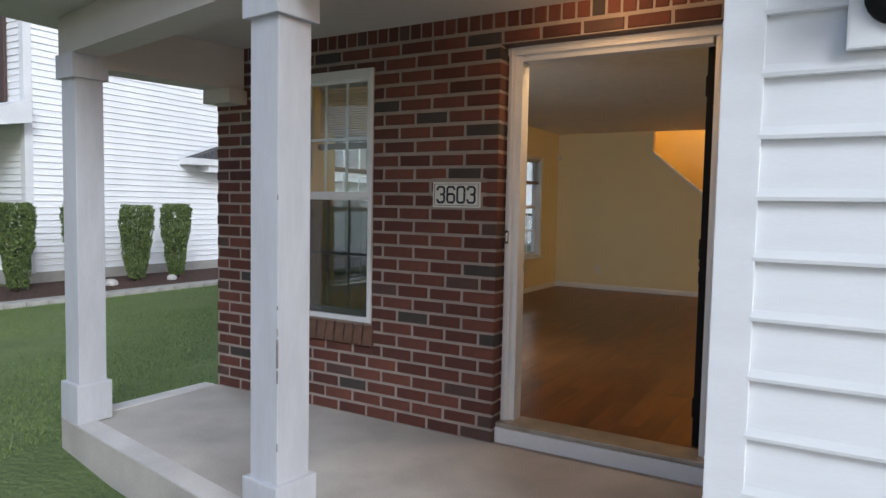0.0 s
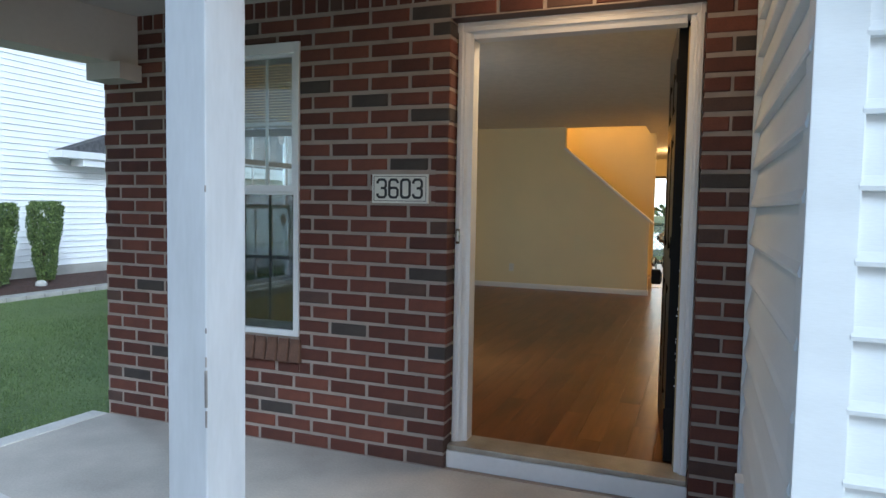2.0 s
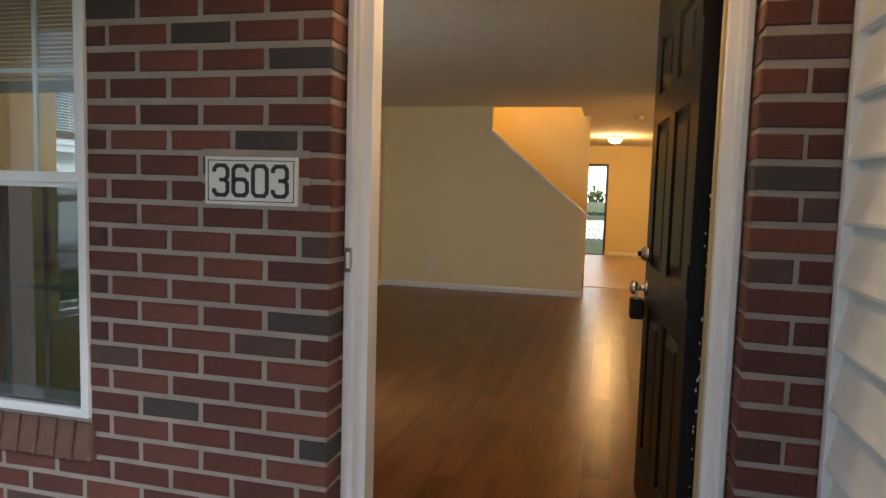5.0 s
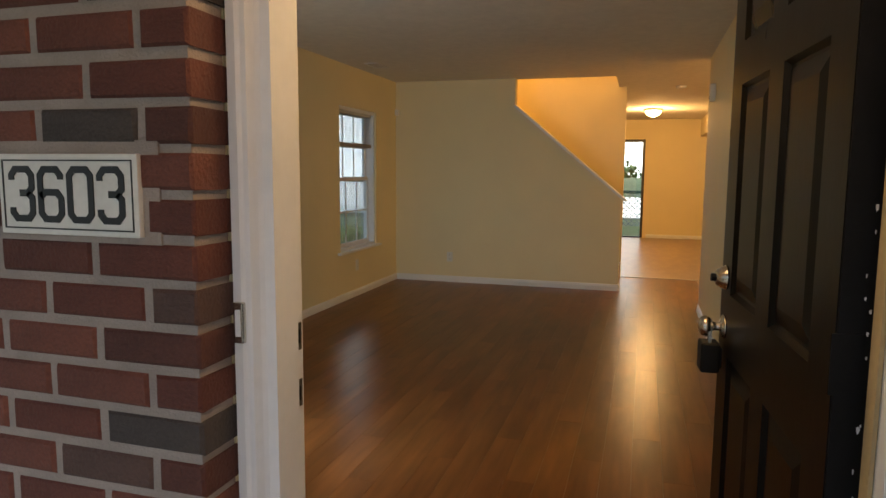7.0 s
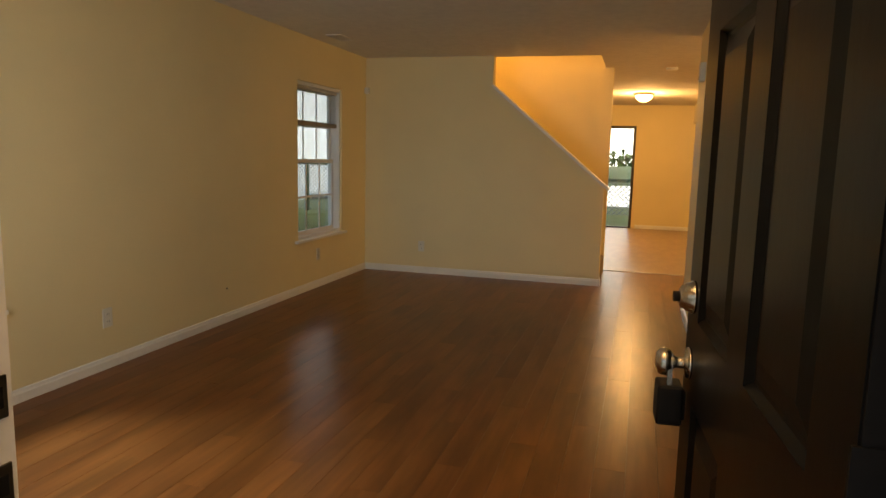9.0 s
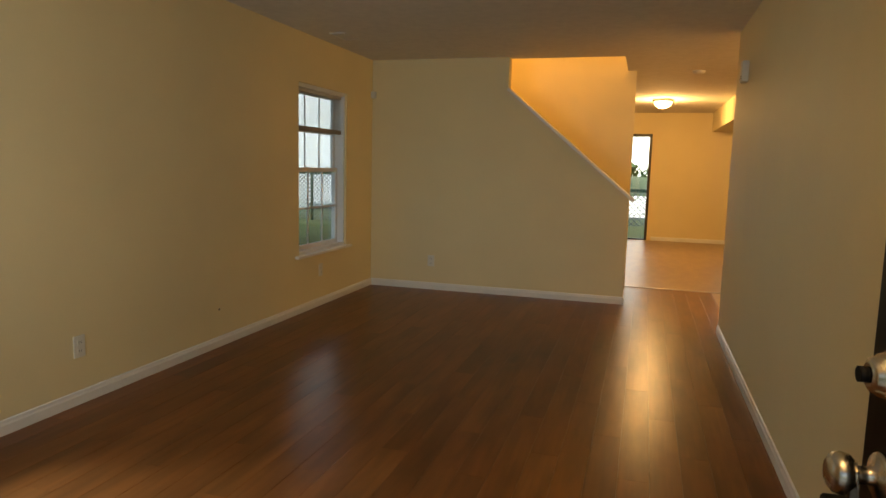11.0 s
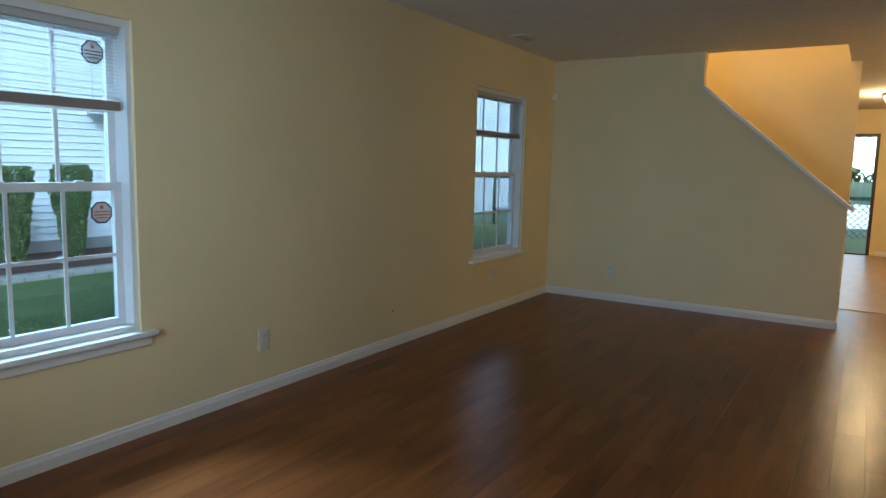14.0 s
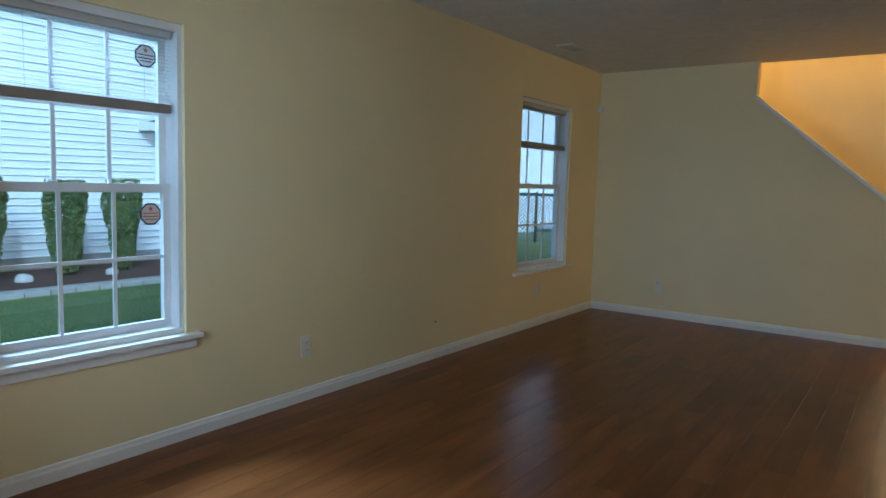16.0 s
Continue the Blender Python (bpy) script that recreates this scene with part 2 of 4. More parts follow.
# ---- builders ----
def box(bm, x0, x1, y0, y1, z0, z1):
    v = [bm.verts.new(p) for p in ((x0, y0, z0), (x1, y0, z0), (x1, y1, z0), (x0, y1, z0), (x0, y0, z1), (x1, y0, z1), (x1, y1, z1), (x0, y1, z1))]
    for f in ((0, 3, 2, 1), (4, 5, 6, 7), (0, 1, 5, 4), (1, 2, 6, 5), (2, 3, 7, 6), (3, 0, 4, 7)):
        bm.faces.new([v[i] for i in f])
    return v


def boxes(*rows):
    bm = bmesh.new()
    for r in rows:
        box(bm, *r)
    return bm


def soft(bm, w, seg=2):
    bmesh.ops.bevel(bm, geom=list(bm.edges), offset=w, segments=seg, profile=0.7, affect="EDGES", clamp_overlap=True)
    return bm


def prism(bm, outline, axis, a, b):
    """Extrudes a flat outline of (u, v) pairs along an axis from a to b."""
    def at(u, v, w):
        return {"x": (w, u, v), "y": (u, w, v), "z": (u, v, w)}[axis]
    lo, hi = [bm.verts.new(at(u, v, a)) for u, v in outline], [bm.verts.new(at(u, v, b)) for u, v in outline]
    k = len(outline)
    for i in range(k):
        bm.faces.new((lo[i], lo[(i + 1) % k], hi[(i + 1) % k], hi[i]))
    bm.faces.new(lo[::-1]), bm.faces.new(hi)
    bmesh.ops.recalc_face_normals(bm, faces=bm.faces)
    return bm


def lathe(bm, profile, m=None, n=20):
    """Turns (radius, height) pairs round z, then moves the result by m."""
    m = m or Matrix()
    rings = []
    for r, h in profile:
        rings.append([bm.verts.new(m @ Vector((max(r, 0.0004) * math.cos(2 * math.pi * i / n), max(r, 0.0004) * math.sin(2 * math.pi * i / n), h))) for i in range(n)])
    for a, b in zip(rings, rings[1:]):
        for i in range(n):
            bm.faces.new((a[i], a[(i + 1) % n], b[(i + 1) % n], b[i])).smooth = True
    bm.faces.new(rings[0][::-1]), bm.faces.new(rings[-1])
    return bm


def part(name, bm, material, parent=None, label=""):
    me = bpy.data.meshes.new(name)
    bmesh.ops.recalc_face_normals(bm, faces=bm.faces)
    bm.to_mesh(me)
    bm.free()
    me.materials.append(material)
    ob = new(name, me)
    if parent:
        ob.parent = parent
    if label:
        tagged(ob, label)
    return ob


def thing(name, label, category, group="", kind="", at=(0, 0, 0), turn=0):
    ob = new(name)
    ob.empty_display_size = 0.1
    ob.matrix_world = pose(*at, 0, 0, turn)
    return tagged(ob, label, category, group, kind)


def wall_with_holes(bm, axis, a0, a1, t0, t1, z0, z1, holes):
    """A wall along an axis from a0 to a1, thick from t0 to t1, with rectangular openings (from, to, low, high)."""
    def put(u0, u1, w0, w1):
        if u1 - u0 > 1e-4 and w1 - w0 > 1e-4:
            box(bm, *((u0, u1, t0, t1) if axis == "x" else (t0, t1, u0, u1)), w0, w1)
    u = a0
    for h0, h1, lo, hi in sorted(holes):
        put(u, h0, z0, z1), put(h0, h1, z0, lo), put(h0, h1, hi, z1)
        u = h1
    put(u, a1, z0, z1)
    return bm


# ---- plan ----
F = 0.105            # indoor floor
C = F + 2.35         # indoor ceiling
XL, XR = -2.165, 1.235
YF = 6.64
GROUND = -0.2
W1, W2 = (1.245, 2.03, 0.6, 1.985), (5.08, 6.01, 0.6, 2.05)
FW = (-1.462, -0.845, 0.585, 2.125)
DOORX0, DOORX1, DOORTOP = -0.012, 1.11, 2.175

# ---- structure indoors ----
def structure(name, bm, material, label=""):
    ob = part(name, bm, material)
    return tagged(ob, label, name.split("_")[0], kind="structure")


structure("wall_west", wall_with_holes(bmesh.new(), "y", 0.105, 13.22, XL - 0.115, XL, GROUND, 5.2, [W1, W2]), WALL, "cream painted plaster wall with two windows")
structure("wall_west_outer", wall_with_holes(bmesh.new(), "y", 0.105, 13.22, XL - 0.13, XL - 0.117, GROUND - 0.3, 5.2, [W1, W2]), VINYL_FAR, "white vinyl cladding outside the west wall")
structure("wall_east", boxes((XR, XR + 0.12, 0.2, 5.75, F, C)), WALL, "cream painted plaster wall beside the entrance")
structure("wall_closet", boxes((XR + 0.12, 4.2, 5.63, 5.75, F, C)), WALL)
structure("wall_kitchen", boxes((4.2, 4.32, 5.63, 13.22, F, C)), WALL)
structure("wall_north", wall_with_holes(bmesh.new(), "x", XL, 4.32, 13.1, 13.22, GROUND, C, [(-1.1, 0.69, F, 2.07), (2.15, 3.0, 0.65, 2.0)]), WALL, "cream painted back wall with glass door")
bm = bmesh.new()
prism(bm, [(XL, F), (0.46, F), (0.46, 1.128), (-0.73, 2.13), (-0.73, C), (XL, C)], "y", YF, YF + 0.12)
structure("wall_stair_front", bm, WALL, "cream half wall that slopes down beside the stairs")
structure("wall_stair_back", boxes((XL, 0.45, 7.68, 7.8, F, 4.95)), WALL, "cream wall behind the stairs")
structure("wall_stair_upper", boxes((XL, 0.48, YF, 6.757, C + 0.25, 4.95), (0.36, 0.48, 6.757, 7.68, C + 0.25, 4.95)), WALL)
structure("ceiling_stair", boxes((XL - 0.115, 0.48, YF, 7.8, 4.95, 5.05)), CEIL)
structure("ceiling", boxes((XL, 4.32, 0.2, YF, C, C + 0.25), (XL, 0.36, YF, YF + 0.117, C + 0.004, C + 0.25), (0.36, 4.32, YF, 7.68, C, C + 0.25), (0.45, 4.32, 7.68, 7.8, C, C + 0.25), (XL, 4.32, 7.8, 13.22, C, C + 0.25)), CEIL, "white textured ceiling")
structure("wall_soffit", boxes((1.705, 2.35, 7.6, 13.1, 2.12, C)), WALL, "boxed bulkhead under the kitchen ceiling")
structure("floor_subfloor", boxes((XL, XR + 0.12, 0.12, 7.7, F - 0.08, F - 0.012), ), MORTAR)
structure("floor_hall", boxes((XL, 4.32, 7.7, 13.1, F - 0.08, F), (XR + 0.12, 4.32, 5.75, 7.7, F - 0.08, F)), HALLFLOOR, "light wood patterned vinyl floor of the back room")
tagged(part("transition_strip", soft(boxes((0.45, 1.8, 7.675, 7.725, F - 0.002, F + 0.006)), 0.002), ALU), "thin metal strip between two floors", "threshold strip", kind="structure")


def baseboard(name, axis, a0, a1, face, out):
    """A moulded baseboard 72 mm high that stands out from the wall by out."""
    s = 1 if out > 0 else -1
    prof = [(face, F), (face + s * 0.013, F), (face + s * 0.013, F + 0.046), (face + s * 0.009, F + 0.056), (face + s * 0.007, F + 0.067), (face, F + 0.072)]
    ob = part(name, prism(bmesh.new(), prof, "y" if axis == "y" else "x", a0, a1), TRIM)
    return tagged(ob, "white painted moulded baseboard", "baseboard", kind="structure")


baseboard("baseboard", "y", 0.2, YF, XL, 1)
baseboard("baseboard", "x", XL + 0.014, 0.46, YF, -1)
baseboard("baseboard", "y", YF - 0.013, YF + 0.12, 0.46, 1)
baseboard("baseboard", "y", 1.2, 5.75, XR, -1)
baseboard("baseboard", "x", XR, 2.2, 5.75, 1)
baseboard("baseboard", "x", 0.76, 4.2, 13.1, -1)
baseboard("baseboard", "x", -2.0, 0.45, 7.8, 1)

# sloping cap of the half wall and its rail end
bm = bmesh.new()
dx, dz = 1.205, -1.015
ln = math.hypot(dx, dz)
ux, uz = dx / ln, dz / ln
nx, nz = -uz, ux
p0, p1 = (-0.745, 2.143), (0.505, 1.09)
prism(bm, [(p0[0], p0[1]), (p1[0], p1[1]), (p1[0] + nx * 0.028, p1[1] + nz * 0.028), (p0[0] + nx * 0.028, p0[1] + nz * 0.028)], "y", YF - 0.018, YF + 0.138)
tagged(part("stair_cap", soft(bm, 0.004), TRIM), "white painted cap along the sloping stair wall", "trim", kind="structure")

stairs = thing("staircase", "carpeted staircase behind the sloping half wall", "staircase", kind="structure", at=(0.45, 7.22, F))
for i in range(13):
    part("step", boxes((-0.228 * (i + 1) - 0.02, -0.228 * i, -0.455, 0.455, 0.0 if i == 0 else 0.19 * i - 0.16, 0.19 * (i + 1))) if -0.228 * (i + 1) - 0.02 > -2.6 else boxes((-2.61, -0.228 * i, -0.455, 0.455, 0.19 * i, 0.19 * (i + 1))) if -0.228 * i > -2.6 else boxes((-2.61, -2.6, -0.4, 0.4, 2.2, 2.21)), CARPET, stairs)


# ---- windows ----
def window(name, y0, y1, z0, z1, face, depth, label, blind=0.37, stickers=False, stool=True):
    """A double-hung window built in a local frame: u along the wall, w into the wall, v up. Returns an Empty turned later."""
    top = thing(name, label, "window", kind="structure")
    w, h = y1 - y0, z1 - z0
    jd = depth
    part("window_frame", boxes((0, 0.022, 0.02, jd, 0, h), (w - 0.022, w, 0.02, jd, 0, h), (0.022, w - 0.022, 0.02, jd, h - 0.035, h), (0.022, w - 0.022, 0.02, jd, 0, 0.03)), WHITE, top)
    mid = h * (0.478 if stickers else 0.5)
    s = jd - 0.06
    for nm, lo, hi, dd in (("lower_sash", 0.03, mid + 0.02, s), ("upper_sash", mid - 0.02, h - 0.035, s + 0.03)):
        a, b, t = 0.022, w - 0.022, 0.034
        sash = part(nm, boxes((a, a + t, dd, dd + 0.028, lo, hi), (b - t, b, dd, dd + 0.028, lo, hi), (a + t, b - t, dd, dd + 0.028, lo, lo + t), (a + t, b - t, dd, dd + 0.028, hi - 0.036, hi)), WHITE, top)
        gx0, gx1, gz0, gz1 = a + t, b - t, lo + t, hi - 0.036
        pane = part("pane", boxes((gx0, gx1, dd + 0.012, dd + 0.016, gz0, gz1)), GLASS, sash, "clear window glass")
        pane.visible_shadow = False
        m = 0.016
        for k in (1, 2):
            u = gx0 + (gx1 - gx0) * k / 3
            part("muntin", boxes((u - m / 2, u + m / 2, dd + 0.004, dd + 0.011, gz0, gz1)), WHITE, sash)
        v = (gz0 + gz1) / 2
        part("muntin", boxes((gx0, gx1, dd + 0.0035, dd + 0.0105, v - m / 2, v + m / 2)), WHITE, sash)
        if stickers:
            r = 0.052
            cz, cu = (gz1 - 0.072, gx1 - 0.052) if nm == "upper_sash" else (gz1 - 0.098, gx1 - 0.056)
            def octagon(rad, d0, d1):
                return prism(bmesh.new(), [(cu + rad * math.cos(math.pi * (2 * i + 1) / 8), cz + rad * math.sin(math.pi * (2 * i + 1) / 8)) for i in range(8)], "y", d0, d1)
            st = part("sticker", octagon(r, dd + 0.0095, dd + 0.0115), NAVY, sash, "octagonal security sticker with dark border")
            part("sticker_face", octagon(r * 0.86, dd + 0.0085, dd + 0.0095), STICK, st)
            for q, hw in ((0.004, 0.036), (-0.01, 0.036), (-0.023, 0.026)):
                part("print", boxes((cu - hw, cu + hw, dd + 0.0078, dd + 0.0085, cz + q - 0.0022, cz + q + 0.0022)), RED if nm == "lower_sash" else NAVY, st)
            tips = [(cu + rad * math.sin(math.pi * i / 5), cz + 0.024 + rad * math.cos(math.pi * i / 5)) for i, rad in enumerate((0.014, 0.0055) * 5)]
            part("star", prism(bmesh.new(), tips, "y", dd + 0.0078, dd + 0.0085), RED, st)
    if stool:
        part("window_sill", soft(boxes((-0.065, w + 0.065, -0.04, jd - 0.07, -0.02, 0.004)), 0.006), TRIM, top)
        if stickers:
            part("apron", soft(boxes((-0.045, w + 0.045, -0.014, 0.0, -0.066, -0.02)), 0.004), TRIM, top)
        part("sash_lock", soft(boxes((w * 0.3, w * 0.3 + 0.036, s - 0.015, s, mid + 0.02, mid + 0.029)), 0.004), TRIM, top)
        part("sash_lock", soft(boxes((w * 0.7, w * 0.7 + 0.036, s - 0.015, s, mid + 0.02, mid + 0.029)), 0.004), TRIM, top)
    return top


def blind(label, w, drop, at, turn):
    """A raised mini blind: head rail, open slats, bottom rail, ladder cords."""
    b = thing("window_blind", label, "blind", group="mini blinds", at=at, turn=turn)
    part("head_rail", soft(boxes((0.004, w - 0.004, -0.014, 0.014, -0.03, 0)), 0.003), BLIND, b)
    n = int((drop - 0.07) / 0.0155)
    me = None
    for i in range(n):
        if me is None:
            bm = bmesh.new()
            prism(bm, [(-0.0125, -0.0026), (0.0, 0.0008), (0.0125, 0.0022), (0.0125, 0.0028), (0.0, 0.0015), (-0.0125, -0.002)], "x", 0.008, w - 0.008)
            sl = part("slat", bm, BLIND, b)
            me = sl.data
        else:
            sl = new("slat", me)
            sl.parent = b
        sl.location = (0, 0, -0.045 - 0.0155 * i)
    part("bottom_rail", soft(boxes((0.004, w - 0.004, -0.015, 0.015, -drop - 0.005, -drop + 0.035)), 0.004), RAILDARK, b)
    for u in (0.12, w - 0.12):
        part("cord", boxes((u - 0.001, u + 0.001, -0.001, 0.001, -drop, -0.03)), BLIND, b)
    return b


# the west wall's windows: local u runs along y, w runs out through the wall
for i, (nm, W, st, lb) in enumerate((("window_1", W1, True, "white double-hung window with grilles, stickers and sill"), ("window_2", W2, False, "white double-hung window with grilles over a lawn"))):
    o = window(nm, *W, XL, 0.145, lb, stickers=st)
    o.matrix_world = pose(XL, W[0], W[2], 0, 0, 90)
    blind("half-raised white mini blind in the window", W[1] - W[0] - 0.07, 0.35, (XL - 0.055, W[0] + 0.035, W[3] - 0.036), 90)
for W in (W1, W2):
    part("window_reveal", boxes((XL - 0.115, XL - 0.002, W[0] - 0.0, W[0] + 0.004, W[2], W[3])), TRIM).name = "trim"
o = window("window_3", *FW, 0, 0.145, "white double-hung front window set in brick", stool=False)
o.matrix_world = pose(FW[1], 0.155, FW[2], 0, 0, 180)
fl_w, fl_h = FW[1] - FW[0], FW[3] - FW[2]
part("flange", soft(boxes((0, 0.03, 0.135, 0.165, 0, fl_h), (fl_w - 0.03, fl_w, 0.135, 0.165, 0, fl_h), (0.03, fl_w - 0.03, 0.135, 0.165, fl_h - 0.055, fl_h), (0.03, fl_w - 0.03, 0.135, 0.165, 0, 0.03)), 0.003), WHITE, o)
scr = part("insect_screen", boxes((0.03, fl_w - 0.03, 0.139, 0.1405, 0.03, fl_h * 0.5)), SCREEN, o, "dark insect screen over the lower half")
scr.visible_shadow = False
part("meeting_rail", soft(boxes((0.03, fl_w - 0.03, 0.12, 0.16, fl_h * 0.5 - 0.005, fl_h * 0.5 + 0.03)), 0.003), WHITE, o)
blind("lowered pale mini blind behind the front window", FW[1] - FW[0] - 0.07, 0.42, (FW[1] - 0.035, 0.185, FW[3] - 0.036), 180)
o = window("window_4", 2.15, 3.0, 0.65, 2.0, 13.1, 0.12, "white window in the back room")
o.matrix_world = pose(2.15, 13.1, 0.65, 0, 0, 0)

# glass door at the back
gd = thing("door_2", "tall glass patio door onto a lawn", "door", kind="structure", at=(-1.1, 13.1, F))
part("door_frame", boxes((0, 0.05, 0, 0.12, 0, 1.965), (1.74, 1.79, 0, 0.12, 0, 1.965), (0.05, 1.74, 0, 0.12, 1.915, 1.965), (0.87, 0.93, 0.03, 0.08, 0.02, 1.915), (0.05, 1.74, 0, 0.12, 0, 0.02)), BRONZE, gd)
for a, b in ((0.05, 0.87), (0.93, 1.74)):
    g = part("pane", boxes((a, b, 0.05, 0.056, 0.02, 1.915)), GLASS, gd)
    g.visible_shadow = False
part("casing", boxes((1.79, 1.802, -0.008, 0, 0, 1.977), (-0.012, 0, -0.008, 0, 0, 1.977), (0, 1.79, -0.008, 0, 1.965, 1.977)), WALL, gd)

# ---- front wall ----
fw = structure("wall_front", wall_with_holes(bmesh.new(), "x", XL - 0.03, 4.3, 0.006, 0.1, GROUND, 2.6, [FW, (DOORX0 - 0.005, DOORX1 + 0.005, 0.0, DOORTOP)]), MORTAR, "red brick front wall with pale mortar joints")
structure("wall_front_inner", wall_with_holes(bmesh.new(), "x", XL - 0.115, XR + 0.12, 0.104, 0.2, GROUND, 2.75, [FW, (DOORX0 - 0.004, DOORX1 + 0.004, 0.0, DOORTOP + 0.004)]), WALL, "cream painted inside of the front wall")

frame_thing = thing("door_frame", "white painted entrance door frame with brickmould", "door frame", kind="structure")


def jamb_profile(outer, s):
    """Brickmould, jamb and stop in plan; s is +1 for the left jamb."""
    k = 1.0 if s > 0 else 0.82
    return [(outer + s * u * k, v) for u, v in ((0, 0.105), (0.008, 0.092), (0.026, 0.09), (0.032, 0.097), (0.042, 0.098), (0.05, 0.113), (0.057, 0.12), (0.075, 0.124), (0.075, 0.205), (0.058, 0.205), (0.058, 0.253), (0, 0.253))]


part("left_jamb", prism(bmesh.new(), jamb_profile(DOORX0, 1), "z", 0.1, DOORTOP), WHITE, frame_thing)
part("right_jamb", prism(bmesh.new(), jamb_profile(DOORX1, -1), "z", 0.1, DOORTOP), WHITE, frame_thing)
part("head_jamb", prism(bmesh.new(), [(y, DOORTOP - abs(x - DOORX0)) for x, y in jamb_profile(DOORX0, 1)], "x", DOORX0 + 0.076, DOORX1 - 0.076), WHITE, frame_thing)
part("head_mould", boxes((DOORX0 + 0.001, DOORX1 - 0.001, 0.093, 0.21, DOORTOP - 0.045, DOORTOP - 0.001)), WHITE, frame_thing)
part("sill_box", soft(boxes((DOORX0, DOORX1, 0.03, 0.15, 0.0, 0.085)), 0.006), WHITE, frame_thing, "scuffed white kick board under the threshold")
part("threshold", soft(boxes((DOORX0 + 0.002, DOORX1 - 0.002, 0.035, 0.22, 0.086, 0.112)), 0.006), ALU, frame_thing, "worn metal and wood threshold")
part("weatherstrip", boxes((DOORX1 - 0.069, DOORX1 - 0.0625, 0.165, 0.204, 0.12, DOORTOP - 0.08), (DOORX1 - 0.055, DOORX1 - 0.0485, 0.207, 0.252, 0.12, DOORTOP - 0.08)), FOAM, frame_thing, "tan foam weatherstrip")
part("latch_plate", soft(boxes((DOORX0 + 0.012, DOORX0 + 0.032, 0.083, 0.094, 1.105, 1.18)), 0.003), NICKEL, frame_thing, "small metal strike plate")
part("latch_slot", boxes((DOORX0 + 0.017, DOORX0 + 0.027, 0.0815, 0.0835, 1.118, 1.167)), WHITE, frame_thing)
for z in (1.085, 0.968):
    strike = part("strike", soft(boxes((DOORX0 + 0.0565, DOORX0 + 0.0605, 0.2075, 0.245, z - 0.028, z + 0.028)), 0.0015), DARKMETAL, frame_thing, "dark metal strike plate")
    part("strike_hole", boxes((DOORX0 + 0.0604, DOORX0 + 0.061, 0.218, 0.238, z - 0.014, z + 0.014)), BLACK, strike)
part("inner_casing", boxes((DOORX0 - 0.03, DOORX0 + 0.03, 0.2, 0.213, F, DOORTOP + 0.03), (DOORX1 - 0.03, DOORX1 + 0.03, 0.2, 0.213, F, DOORTOP + 0.03), (DOORX0 + 0.03, DOORX1 - 0.03, 0.2, 0.213, DOORTOP - 0.03, DOORTOP + 0.03)), TRIM, frame_thing)
# Strip above the door head; its dark brown holds the shadow band there.
part("lintel", boxes((DOORX0 - 0.004, DOORX1 + 0.004, 0.009, 0.112, DOORTOP - 0.002, DOORTOP + 0.02)), SHUTTER, frame_thing)

# entrance door: local x runs from the hinge to the free edge, the outer face looks along -y
DW, DH, DT = 0.88, 2.03, 0.044
door = thing("door_1", "open black six-panel entrance door with worn edge", "door", kind="structure", at=(0.998, 0.23, F + 0.012), turn=94.8)
st, rail = 0.115, 0.12
cols = ((st, DW / 2 - 0.055), (DW / 2 + 0.055, DW - st))
rws = ((0.22, 0.80), (0.97, 1.53), (1.64, 1.86))
slab = bmesh.new()
for x0, x1 in ((0, st), (DW / 2 - 0.055, DW / 2 + 0.055), (DW - st, DW)):
    box(slab, x0, x1, -DT, 0, 0, DH)
for z0, z1 in ((0, 0.22), (0.80, 0.97), (1.53, 1.64), (1.86, DH)):
    for a, b in cols:
        box(slab, a, b, -DT, 0, z0, z1)
body = part("slab", slab, DOOR, door)
for a, b in cols:
    for z0, z1 in rws:
        bm = bmesh.new()
        for yy, sg in ((-DT, 1), (0.0, -1)):
            o1 = [(a, z0), (b, z0), (b, z1), (a, z1)]
            ins = lambda k: [(a + k, z0 + k), (b - k, z0 + k), (b - k, z1 - k), (a + k, z1 - k)]
            rings = [(ins(0), 0.001), (ins(0.01), 0.012), (ins(0.017), 0.0125), (ins(0.052), 0.003), (ins(0.054), 0.0025)]
            vs = [[bm.verts.new((x, yy + sg * d, z)) for x, z in ring] for ring, d in rings]
            for p, q in zip(vs, vs[1:]):
                for i in range(4):
                    bm.faces.new((p[i], p[(i + 1) % 4], q[(i + 1) % 4], q[i]))
            bm.faces.new(vs[-1])
        part("panel", bm, DOOR, door)
# black hinge edge, 8 mm wider than the slab to cover the shaded gap
part("edge_strip", boxes((-0.0035, 0, -DT - 0.008, -0.002, 0.02, DH - 0.02)), BLACK, door)
for z in (0.2, 1.0, 1.8):
    part("hinge", boxes((-0.006, -0.001, -DT * 0.9, 0.006, z - 0.05, z + 0.05)), BLACK, door)


def knob_at(z, prof, name, label, side):
    m = pose(DW - 0.065, -DT if side < 0 else 0.0, z, 90 if side < 0 else -90)
    return part(name, lathe(bmesh.new(), prof, m, 24), NICKEL, door, label)


rose = [(0.033, 0), (0.033, 0.004), (0.03, 0.008)]
for sd in (-1, 1):
    knob_at(1.012, [(0.034, 0), (0.034, 0.006), (0.030, 0.01), (0.029, 0.017), (0.025, 0.02), (0.024, 0.026), (0.016, 0.031)], "deadbolt", "brushed nickel deadbolt", sd)
    knob_at(0.873, rose + [(0.013, 0.011), (0.012, 0.028), (0.016, 0.034), (0.026, 0.04), (0.029, 0.05), (0.027, 0.06), (0.018, 0.067), (0.002, 0.069)], "knob", "brushed nickel door knob", sd)
